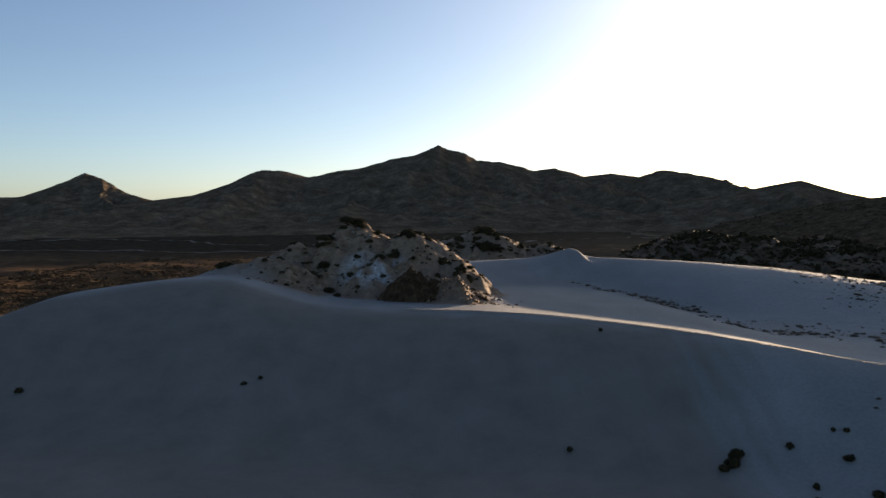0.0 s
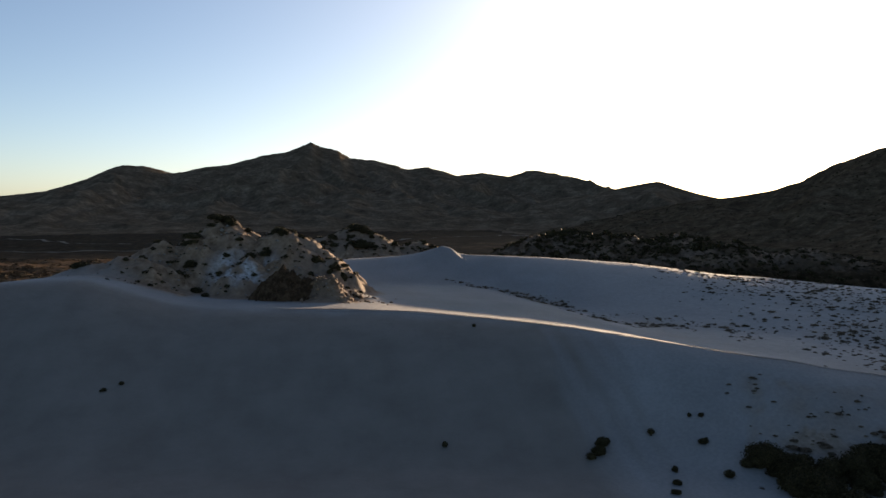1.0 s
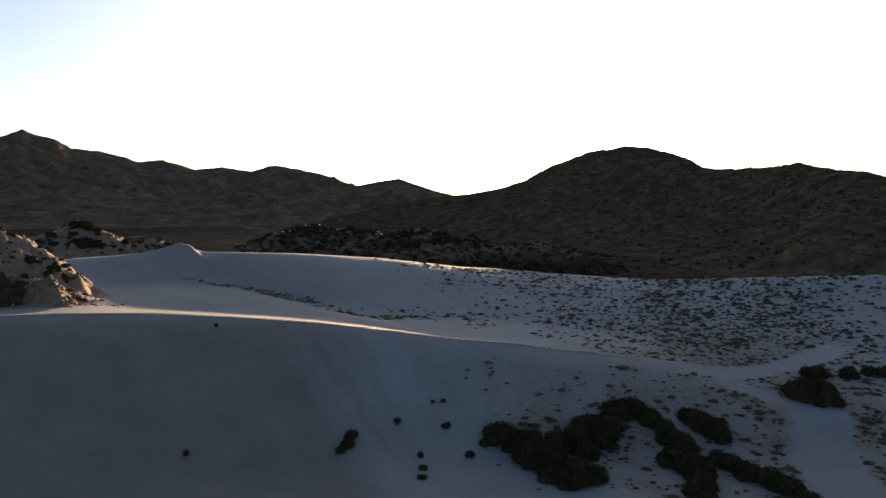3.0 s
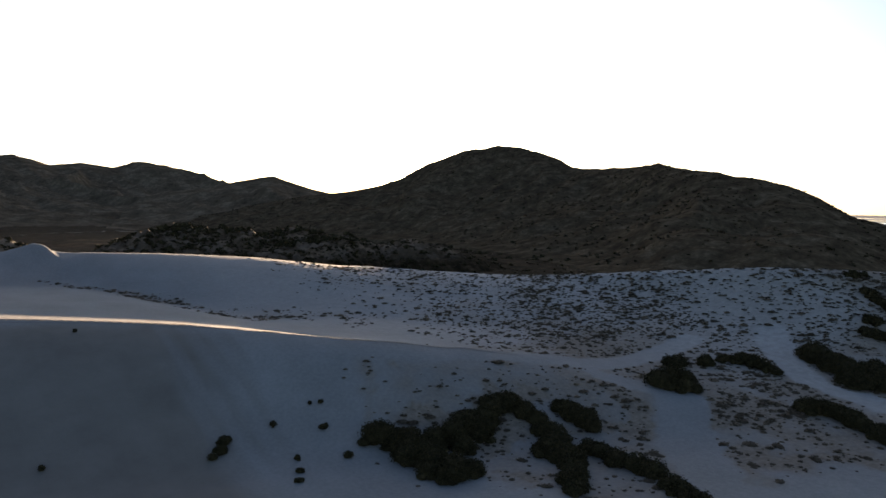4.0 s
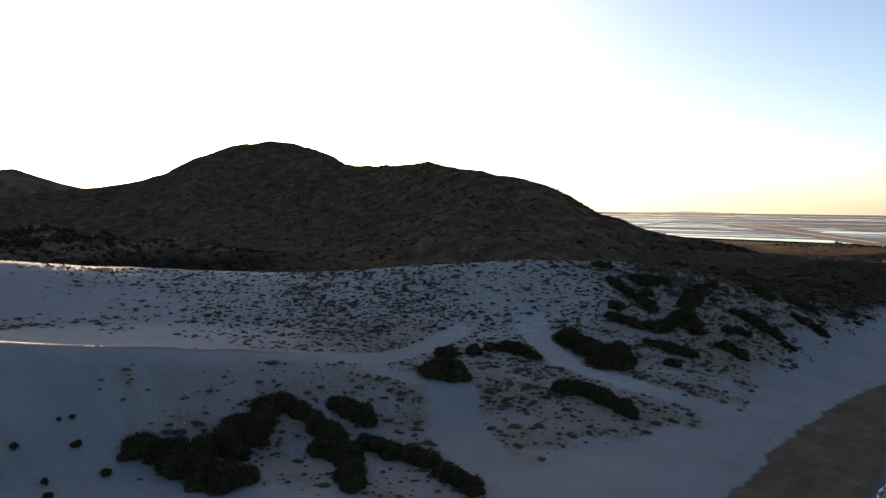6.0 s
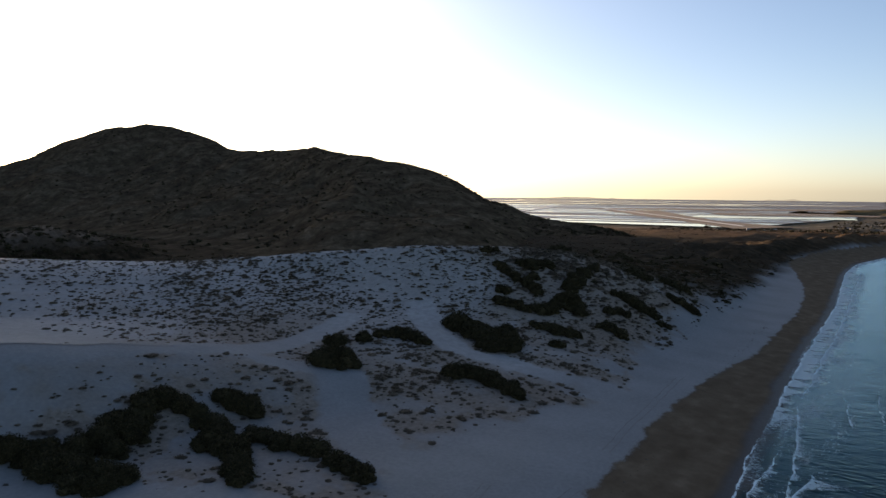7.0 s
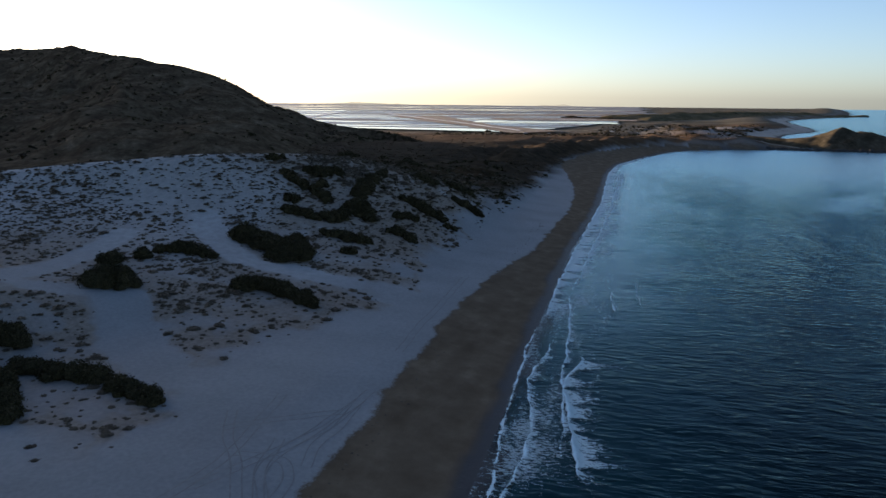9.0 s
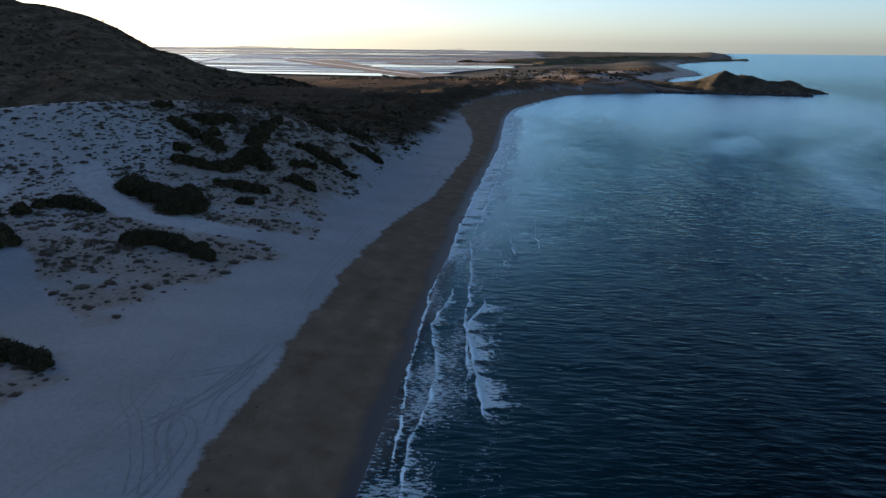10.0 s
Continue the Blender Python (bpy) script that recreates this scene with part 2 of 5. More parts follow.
def ground_material():
    n = Nodes("sand_and_scrub")
    sand = n.ramp(n.noise(0.06, 5), (0.3, (0.218, 0.220, 0.220)), (0.7, (0.270, 0.272, 0.271)))
    sand = n.mix(0.25, sand, n.ramp(n.noise(1.3, 3), (0.35, (0.165, 0.154, 0.143)), (0.65, (0.285, 0.271, 0.254))))
    wet = n.ramp(n.noise(0.22, 5), (0.3, (0.112, 0.082, 0.053)), (0.7, (0.156, 0.117, 0.078)))
    wet = n.mix(0.6, wet, n.ramp(n.noise(1.0, 6, 0.65, n.stretch(0.10, 0.16, 0.1, 0.4)), (0.36, (0.78, 0.76, 0.75)), (0.52, (1.0, 1.0, 1.0)), (0.68, (1.36, 1.38, 1.42))), "MULTIPLY")
    # the damp edge: ragged, with a darker fringe of clotted sand
    edge = n.add("ShaderNodeMapRange")
    n.link(n.math("ADD", n.value("wet"), n.math("MULTIPLY", n.math("SUBTRACT", n.noise(1.6, 6, 0.75), 0.5), 1.3)), edge.inputs[0])
    edge.inputs[1].default_value, edge.inputs[2].default_value = 0.28, 0.72
    damp = edge.outputs[0]
    fringe = n.math("MULTIPLY", n.math("MULTIPLY", damp, n.math("SUBTRACT", 1.0, n.value("wet"))), 1.1)
    wet = n.mix(fringe, wet, (0.074, 0.054, 0.036))
    # brown heath, with low sunlight on the plain put into its orange tones
    sunlit_heath = n.ramp(n.noise(0.045, 9, 0.7), (0.3, (0.040, 0.025, 0.014)), (0.5, (0.104, 0.063, 0.034)), (0.64, (0.162, 0.101, 0.056)), (0.78, (0.234, 0.162, 0.097)))
    scrub = n.ramp(n.noise(0.11, 8, 0.7), (0.32, (0.014, 0.012, 0.008)), (0.5, (0.036, 0.025, 0.014)), (0.62, (0.062, 0.043, 0.025)), (0.78, (0.101, 0.073, 0.046)))
    rock = n.ramp(n.noise(0.35, 7, 0.65), (0.3, (0.090, 0.056, 0.032)), (0.5, (0.220, 0.150, 0.096)), (0.72, (0.35, 0.26, 0.18)))
    streak = n.ramp(n.noise(1.0, 4, 0.6, n.stretch(0.30, 0.035, 0.05)), (0.35, (0.86, 0.86, 0.87)), (0.65, (1.06, 1.06, 1.05)))
    sand = n.mix(n.math("ADD", 0.12, n.math("MULTIPLY", n.value("shaded_face"), 0.5)), sand, streak, "MULTIPLY")
    flow = n.ramp(n.noise(1.0, 5, 0.6, n.stretch(0.075, 0.022, 0.03, 0.25)), (0.35, (0.80, 0.79, 0.78)), (0.55, (1.0, 1.0, 1.0)), (0.7, (1.08, 1.08, 1.08)))
    sand = n.mix(n.math("ADD", 0.22, n.math("MULTIPLY", n.value("shaded_face"), 0.6)), sand, flow, "MULTIPLY")
    # extra skylight on the hillock and back dune, painted as paler sand
    sand = n.mix(n.value("skylit"), sand, n.ramp(n.noise(0.5, 5, 0.6), (0.3, (0.30, 0.29, 0.28)), (0.7, (0.40, 0.39, 0.375))))
    # shade of the long seaward face, put into the sand colour
    sand = n.mix(n.value("shaded_face"), sand, n.ramp(n.noise(0.10, 5, 0.6), (0.3, (0.146, 0.130, 0.111)), (0.7, (0.197, 0.177, 0.153))))
    sand = n.mix(n.math("MULTIPLY", n.value("litter"), 0.68), sand, n.ramp(n.noise(0.9, 5, 0.65), (0.35, (0.150, 0.110, 0.074)), (0.65, (0.265, 0.208, 0.152))))
    earth = n.ramp(n.noise(0.5, 6, 0.65), (0.3, (0.138, 0.088, 0.051)), (0.7, (0.272, 0.189, 0.124)))
    sand = n.mix(n.math("MULTIPLY", n.value("knoll"), 0.85), sand, earth)
    c = n.mix(n.value("rock"), sand, rock)
    c = n.mix(n.value("chalk"), c, n.ramp(n.noise(0.8, 6, 0.7), (0.35, (0.22, 0.21, 0.20)), (0.6, (0.50, 0.50, 0.50))))
    c = n.mix(n.value("crag"), c, n.ramp(n.noise(0.6, 7, 0.7), (0.3, (0.022, 0.015, 0.009)), (0.55, (0.070, 0.046, 0.028)), (0.78, (0.17, 0.115, 0.07))))
    flats = n.ramp(n.noise(0.012, 7, 0.7, n.stretch(1.0, 0.25, 1.0, 0.1)), (0.35, (0.060, 0.054, 0.038)), (0.55, (0.118, 0.103, 0.076)), (0.75, (0.230, 0.196, 0.155)))
    c = n.mix(n.value("scrub"), c, n.mix(n.value("flats"), n.mix(n.value("sunlit_heath"), scrub, sunlit_heath), flats))
    c = n.mix(damp, c, wet)
    rough = n.add("ShaderNodeMapRange")
    n.link(n.value("film"), rough.inputs[0])
    rough.inputs[3].default_value, rough.inputs[4].default_value = 0.92, 0.50
    n.set(Base_Color=n.mix(n.value("film"), c, (0.058, 0.052, 0.050)), Roughness=rough.outputs[0])
    n.set(Specular_IOR_Level=n.math("SUBTRACT", n.math("ADD", 0.16, n.math("MULTIPLY", n.value("film"), 0.04)), n.math("MULTIPLY", n.math("MAXIMUM", n.value("scrub"), n.math("MAXIMUM", n.value("wet"), n.value("litter"))), 0.15)))
    b = n.bump(n.noise(0.55, 6, 0.6), 0.35, 0.5)
    n.set(Normal=n.bump(n.noise(2.6, 3), 0.25, 0.12, b))
    return n.mat


def mountain_material(name, tones, fine=1.0):
    n = Nodes(name)
    c = n.ramp(n.noise(0.022 * fine, 9, 0.72), *tones)
    spots = n.ramp(n.noise(0.12 * fine, 5, 0.65), (0.38, (0.72, 0.72, 0.71)), (0.66, (1.18, 1.15, 1.12)))
    n.set(Base_Color=n.mix(0.8, c, spots, "MULTIPLY"), Roughness=0.95)
    n.bsdf.inputs["Specular IOR Level"].default_value = 0.0
    n.set(Normal=n.bump(n.noise(0.03 * fine, 9, 0.65), 0.20 if fine == 1.0 else 0.16, 11.0 / fine**1.5))
    return n.mat


def water_material():
    n = Nodes("sea_water")
    n.tree.nodes.remove(n.bsdf)
    ripples = n.noise(1.0, 3, 0.5, n.stretch(0.68, 0.22, 1.0, 0.10))
    chop = n.noise(0.20, 3, 0.55, n.stretch(1.0, 0.45, 1.0, -0.15))
    small = n.noise(3.2, 3, 0.6, n.stretch(1.0, 0.5, 1.0, -0.1))
    # long calm slicks among the wind ripples
    fray = n.ramp(n.noise(0.035, 5, 0.65, n.stretch(1.0, 0.6, 1.0, 0.3)), (0.35, (0.6, 0.6, 0.6)), (0.65, (1.25, 1.25, 1.25)))
    wind = n.math("MULTIPLY", n.value("ruffle"), fray)
    b = n.add("ShaderNodeBump")
    b.inputs["Distance"].default_value = 1.2
    n.link(wind, b.inputs["Strength"])
    n.link(n.math("POWER", ripples, 2.0), b.inputs["Height"])
    surface = n.bump(small, 0.5, 0.10, n.bump(chop, 0.5, 0.6, b.outputs[0]))
    body, mirror, clear = n.add("ShaderNodeBsdfDiffuse"), n.add("ShaderNodeBsdfGlossy"), n.add("ShaderNodeBsdfTransparent")
    n.link(n.mix(n.value("shallow"), (0.0008, 0.0036, 0.0038), (0.014, 0.068, 0.080)), body.inputs["Color"])
    n.link(n.mix(n.value("slick"), (0.44, 0.66, 0.79), (0.74, 0.90, 0.93)), mirror.inputs["Color"])
    n.link(n.math("ADD", 0.07, n.math("MULTIPLY", n.value("slick"), 0.22)), mirror.inputs["Roughness"])
    gloss = n.add("ShaderNodeFresnel")
    n.link(n.math("ADD", 1.13, n.math("MULTIPLY", n.value("slick"), 0.36)), gloss.inputs["IOR"])
    for socket in (mirror.inputs["Normal"], gloss.inputs["Normal"]):
        n.link(surface, socket)
    wet, whole = n.add("ShaderNodeMixShader"), n.add("ShaderNodeMixShader")
    for node, f, a, c in ((wet, gloss.outputs[0], body, mirror), (whole, n.value("deep"), clear, wet)):
        n.link(f, node.inputs[0])
        n.link(a.outputs[0], node.inputs[1])
        n.link(c.outputs[0], node.inputs[2])
    n.link(whole.outputs[0], n.tree.nodes["Material Output"].inputs["Surface"])
    return n.mat


GROUND, WATER = ground_material(), water_material()
ROCKY = mountain_material("dark_scrub_slope", [(0.3, (0.064, 0.047, 0.032)), (0.5, (0.131, 0.099, 0.067)), (0.66, (0.213, 0.163, 0.113)), (0.8, (0.376, 0.297, 0.218))])


# ---- ground: one sheet to the horizon, finest on the near dunes ----
def lines(fine_a, fine_b, pace, end_a, end_b, growth=1.045):
    mid = list(np.arange(fine_a, fine_b + 0.01, pace))
    out, s = [mid[0]], pace
    while out[-1] > end_a:
        s *= growth
        out.append(out[-1] - s)
    low = out[1:][::-1]
    out, s = [mid[-1]], pace
    while out[-1] < end_b:
        s *= growth
        out.append(out[-1] + s)
    return np.array(low + mid + out[1:])


gx = lines(-140, 340, 1.0, -4700, 4700, 1.03)
gy = lines(14, 425, 1.0, -1500, 4700, 1.03)
GX, GY = np.meshgrid(gx, gy)
GV = GY - shore(GX) + 23.0
GZ = height(GX, GY)
fray = 2.2 * fbm(GX / 9, GY / 9, 4, 71)
damp = curve(GX, [60, 90, 150, 200, 235, 285, 350, 460, 530, 620, 760], [41.5, 42.8, 43.9, 43.2, 40.5, 35.2, 35.0, 39.4, 48.0, 60.0, 60.0])
wetness = step(1.6, -1.2, GV - damp + 0.55 * fray + 0.4 * fbm(GX / 2.5, GY / 2.5, 3, 72))
wild = scrubby(GX, GY, GV)
knoll = np.maximum(np.maximum(cones(GX, GY, KNOLL), cones(GX, GY, KNOLL_FAR)), cones(GX, GY, SCRUB_DUNE))
bare = height(GX, GY, False)
rocky = step(-6.0, -1.0, knoll - bare + 3.0 * fbm(GX / 11, GY / 11, 3, 81)) * step(0.30, 0.60, ridged(GX / 15, GY / 15, 5, 21, 0.62))
stony = step(-76, -50, GX + 7 * fbm(GX / 9, GY / 9, 3, 82)) + step(100, 200, GX) + step(330, 400, GY)
stony = np.clip(stony, 0.12, 1)
rocky = rocky * stony
# light in the colour: paler sand on the skyward hillock, darker on the shaded face
skylit = step(150, 215, GX + 10 * fbm(GX / 22, GY / 22, 3, 85)) * step(66, 90, GV + 6 * fbm(GX / 16, GY / 16, 3, 86)) * step(380, 330, GX)
skylit = np.maximum(skylit, 0.45 * step(70, 130, GX) * step(150, 190, GV))
shaded_face = 0.85 * step(66, 46, GX - 0.16 * (GV - 150) + 9 * fbm(GX / 5, GY / 60, 4, 87)) * step(0, -9, GV - curve(GX, DUNE_X, CREST_Y) + 3 * fbm(GX / 14, GY / 14, 3, 88)) * step(110, 126, GV + 8 * fbm(GX / 18, GY / 18, 3, 89))
# heath mask includes a round patch at (190, 1020), painted golden for sunlight
ground = sheet("ground", GX, GY, GZ, GROUND, {"wet": wetness, "skylit": skylit, "shaded_face": shaded_face, "flats": np.maximum(step(1050, 1250, GX + 0.2 * GY) * step(-150, 0, GY), step(1450, 1700, GX)), "sunlit_heath": np.maximum(step(660, 880, GX + 0.15 * GY), np.maximum(step(-40, -90, GX) * step(1000, 700, GY), np.exp(-(((GX - 190) / 110) ** 2 + ((GY - 1020) / 260) ** 2))))  * (0.55 + 0.45 * step(-0.3, 0.3, fbm(GX / 90, GY / 60, 3, 84))), "scrub": wild, "rock": rocky, "crag": 0.5 * np.exp(-((np.hypot((GX - CRAG[0]) / 1.25, GY - CRAG[1] - 4) / 10.5) ** 4)) * step(24.0, 25.5, GZ), "chalk": np.exp(-((np.hypot((GX + 24) / 1.2, GY - 264) / 9) ** 4)) * step(-0.1, 0.3, fbm(GX / 5, GY / 5, 3, 83)), "knoll": step(-5.0, -0.5, knoll - bare) * (0.3 + 0.7 * stony), "film": step(27.0, 24.8, GV + 0.4 * fray)})
tagged(ground, "pale wind-blown dune sand with scrub land behind it", "ground", kind="structure")

# ---- sea ----
wx = lines(40, 420, 1.3, -4800, 4800, 1.04)
wy = lines(-200, 30, 1.3, -4800, 30, 1.04)
WX, WY = np.meshgrid(wx, wy)
off = shore(WX) - WY
def near_way(x, y, pts, r):
    p = np.array(pts, float)
    best = np.full(x.shape, 1e9)
    for a, b in zip(p[:-1], p[1:]):
        d = b - a
        t = np.clip(((x - a[0]) * d[0] + (y - a[1]) * d[1]) / (d @ d), 0, 1)
        best = np.minimum(best, np.hypot(x - a[0] - t * d[0], y - a[1] - t * d[1]))
    return np.exp(-((best / r) ** 2))


SLICKS = [([(419, -106), (497, -141), (540, -178), (588, -211)], 13), ([(289, -123), (328, -127), (403, -152), (493, -199), (578, -263)], 13), ([(525, -64), (574, -118)], 16)]
jx, jy = WX + 9 * fbm(WX / 60, WY / 60, 3, 95), WY + 7 * fbm(WX / 50, WY / 50, 3, 96)
calm = np.max([near_way(jx, jy, p, r) for p, r in SLICKS], axis=0) * (0.50 + 0.2 * fbm(WX / 40, WY / 14, 3, 97))
calm = np.maximum(calm, 0.75 * step(400, 680, WX + 40 * fbm(WX / 160, WY / 45, 4, 99)) * step(-420, -230, WY))
calm = np.maximum(calm, 0.62 * step(40, 2, off / (0.6 + WX / 420) + 6 * fbm(WX / 18, WY / 9, 3, 98)) * step(150, 240, WX) * step(640, 560, WX))
calm = np.maximum(calm, 0.40 * step(800, 1900, np.hypot(WX, WY)))
ruffle = (0.30 + 0.08 * step(140, 260, WX)) * (1 - 0.93 * np.clip(1.25 * calm, 0, 1))
swell = 0.16 * np.sin((off + 5 * fbm(WX / 60, WY / 60, 2, 91)) * 2 * np.pi / 17) * step(5, 40, off) + 0.14 * fbm(WX / 7, WY / 3.2, 3, 92) * step(0, 12, off)
fade = np.exp(-np.hypot(WX, WY) / 500)
sea = sheet("water", WX, WY, swell * fade, WATER, {"slick": np.clip(calm, 0, 1), "shallow": (0.3 + 0.7 * step(130, 330, WX)) * step(60, 0, off / (1 + 2.2 * step(220, 560, WX)) + 14 * fbm(WX / 50, WY / 50, 3, 93)), "ruffle": ruffle, "deep": 0.05 + 0.95 * step(-1.0, 4.5, off + 2.2 * fbm(WX / 11, WY / 5, 4, 94))})
tagged(sea, "calm dark blue sea with small ripples and low swell", "water", kind="structure")


# ---- mountains ----
def mountain(name, label, ridge, front, back, toward, foot=6.0, cell=9.0, rough=0.34, seed=1, material=None, ease=160, shrink=0):
    """A ridge along some summits (x, y, z) with spurs and gullies running down to its feet; toward: the side of its long slope."""
    r = np.array(ridge, float)
    s = np.r_[0, np.cumsum(np.hypot(*np.diff(r[:, :2], axis=0).T))]
    n_u, n_v = int(s[-1] / cell) + 1, int((front + back) / cell) + 1
    u = np.linspace(0, s[-1], n_u)
    px, py = np.interp(u, s, r[:, 0]), np.interp(u, s, r[:, 1])
    k = max(3, int(ease / cell)) | 1
    pad = lambda a: np.convolve(np.pad(a, k // 2, mode="edge"), np.ones(k) / k, "valid")
    top = np.interp(u, s, r[:, 2])
    tx, ty = pad(px), pad(py)
    w = Vector(toward).normalized()
    v = np.r_[-np.linspace(1, 0, int(n_v * back / (front + back)) + 2)[:-1] ** 1.15, np.linspace(0, 1, int(n_v * front / (front + back)) + 2) ** 1.25]
    V, U = np.meshgrid(v, u, indexing="ij")
    reach = np.where(V > 0, front, back) * V
    if shrink:
        reach = reach * (0.06 + 0.94 * step(0, shrink, pad(top) - foot))[None, :]
    X, Y = tx[None, :] + w.x * reach, ty[None, :] + w.y * reach
    # spurs bend sideways a little on their way down
    bend = 60 * fbm(X / 300, Y / 300, 3, seed)
    H = np.interp((U + bend * np.abs(V)).ravel(), u, top).reshape(U.shape) - foot
    fall = np.abs(V)
    base = (1 - fall) ** 1.35
    spur = ridged((U + 70 * fbm(X / 260, Y / 260, 2, seed + 5)) / 210, reach / 620, 5, seed + 1, 0.55)
    rugged = 1 + rough * (spur - 0.62) * 2.2 * step(0.0, 0.35, fall)
    Z = foot + H * base * rugged + step(0.02, 0.2, fall) * step(1, 0.8, fall) * 7 * fbm(X / 70, Y / 70, 4, seed + 3)
    Z = Z + 0.014 * np.maximum(H, 20) * fbm(U / 26, U * 0 + 3.3, 5, seed + 9, 0.6) * step(0.1, 0.0, fall)
    Z = np.where(fall > 0.999, foot - 12, Z)
    return tagged(sheet(name, X, Y, Z, material or ROCKY), label, "mountain", kind="structure")


MAIN = [(-1000, 2330, 72.5), (-871, 2386, 92.5), (-775, 2439, 106.5), (-689, 2482, 139.5), (-600, 2523, 186.5), (-533, 2551, 189.5), (-441, 2585, 167.5), (-348, 2616, 189.5),
        (-274, 2638, 199.5), (-162, 2667, 235.5), (-85, 2684, 248.5), (-17, 2697, 278.5), (31, 2705, 261.5), (71, 2711, 255.4), (120, 2718, 231.3), (229, 2729, 219.1), (318, 2735, 194),
        (397, 2737, 201.9), (497, 2738, 173.7), (585, 2735, 183.6), (682, 2728, 171.4), (769, 2720, 196.3), (844, 2710, 184.1), (928, 2697, 168), (1047, 2673, 126.8), (1250, 2620, 90.5)]
WEST = [(-2900, 1500, 74.0), (-2500, 1800, 89.0), (-2121, 2121, 95.0), (-1763, 2427, 116.0), (-1545, 2572, 100.0), (-1423, 2641, 108.0), (-1330, 2689, 148.0), (-1245, 2729, 190.0), (-1162, 2684, 166.1), (-1041, 2572, 115.1), (-900, 2466, 85.6), (-686, 2394, 66.6)]
MIDDLE = [(560, 2130, 57.3), (662, 2098, 85.3), (752, 2067, 93.3), (846, 2031, 118.3), (917, 2000, 130.3), (1009, 1955, 97.3), (1067, 1924, 81.3), (1200, 1860, 57.3)]
HILL = [(640, 1600, 43.8), (700, 1540, 57.8), (756, 1459, 72.8), (800, 1386, 79.8), (834, 1324, 90.8), (856, 1277, 103.8), (881, 1219, 132.8), (909, 1149, 152.8), (931, 1071, 160.8), (955, 1013, 152.8), (931, 917, 128.6), (920, 882, 114.6), (898, 813, 109.6), (867, 731, 106.6),
        (825, 637, 108.6), (795, 580, 98.6), (756, 512, 90.6), (757, 491, 85.4), (763, 461, 82.9), (769, 429, 74.6), (772, 400, 61.5), (776, 365, 42.4), (777, 343, 38.4), (778, 321, 29.3), (776, 295, 23.6), (766, 222, 16.6), (755, 208, 13.6), (738, 193, 11.6), (721, 178, 8.6)]
HILLSIDE = mountain_material("speckled_scrub_slope", [(0.34, (0.048, 0.034, 0.024)), (0.5, (0.090, 0.066, 0.041)), (0.62, (0.144, 0.108, 0.070)), (0.76, (0.241, 0.183, 0.127))], 2.6)
FARLAND = mountain_material("dry_far_slope", [(0.36, (0.051, 0.048, 0.025)), (0.5, (0.119, 0.099, 0.058)), (0.6, (0.162, 0.126, 0.078)), (0.72, (0.255, 0.204, 0.139))])
mountain("mountain_range", "long dark rugged mountain range in shade", MAIN, 1050, 700, (0.05, -1), seed=101)
mountain("western_peak", "dark pointed peak at the end of the range", WEST, 900, 600, (0.35, -1), seed=121)
mountain("middle_ridge", "low dark ridge in front of the range", MIDDLE, 700, 500, (-0.35, -1), seed=141)
hill = mountain("scrub_hill", "steep dark hill covered with low scrub", HILL, 470, 330, (-0.85, -0.5), foot=8, cell=5.0, rough=0.28, seed=161, ease=110, material=HILLSIDE, shrink=70)

mountain("headland", "dark rocky headland at the end of the bay", [(1075, -120, 3), (1040, -150, 9), (1005, -185, 8), (985, -215, 12), (976, -238, 24), (970, -255, 17), (968, -266, 19), (962, -290, 11), (957, -308, 6), (955, -322, 8), (951, -335, 3), (948, -350, 1)],
         45, 60, (-1, -0.1), foot=-0.6, cell=2.0, rough=0.2, seed=181, ease=24, material=mountain_material("dark_headland_rock", [(0.34, (0.030, 0.026, 0.018)), (0.5, (0.058, 0.049, 0.034)), (0.62, (0.088, 0.074, 0.052)), (0.76, (0.14, 0.118, 0.086))], 2.6))


# ---- lagoon plain behind the hill ----
def plain_material(name, tones, scale, rough, stretch=None, bump=None, spec=0.3):
    n = Nodes(name)
    v = n.stretch(*stretch) if stretch else None
    n.set(Base_Color=n.ramp(n.noise(scale, 5, 0.6, v), *tones), Roughness=rough)
    n.bsdf.inputs["Specular IOR Level"].default_value = spec
    if bump:
        n.set(Normal=n.bump(n.noise(bump[0], 4), bump[1], bump[2]))
    return n.mat


def brine_material():
    n = Nodes("still_brine")
    streak = n.noise(0.02, 6, 0.65, n.stretch(1.0, 0.10, 1.0, 0.15))
    mud = n.ramp(streak, (0.40, (0, 0, 0)), (0.58, (1, 1, 1)))
    rough = n.add("ShaderNodeMapRange")
    n.link(mud, rough.inputs[0])
    rough.inputs[3].default_value, rough.inputs[4].default_value = 0.8, 0.10
    n.set(Base_Color=n.mix(mud, (0.13, 0.105, 0.09), (0.06, 0.065, 0.065)), Roughness=rough.outputs[0])
    n.bsdf.inputs["Specular IOR Level"].default_value = 0.25
    return n.mat


BRINE = brine_material()
SALT = plain_material("salt_crust", [(0.3, (0.55, 0.53, 0.50)), (0.7, (0.75, 0.73, 0.70))], 0.05, 0.7)
DIRT = plain_material("pale_dirt", [(0.3, (0.120, 0.096, 0.072)), (0.7, (0.180, 0.150, 0.120))], 0.1, 0.95, bump=(1.5, 0.3, 0.2))


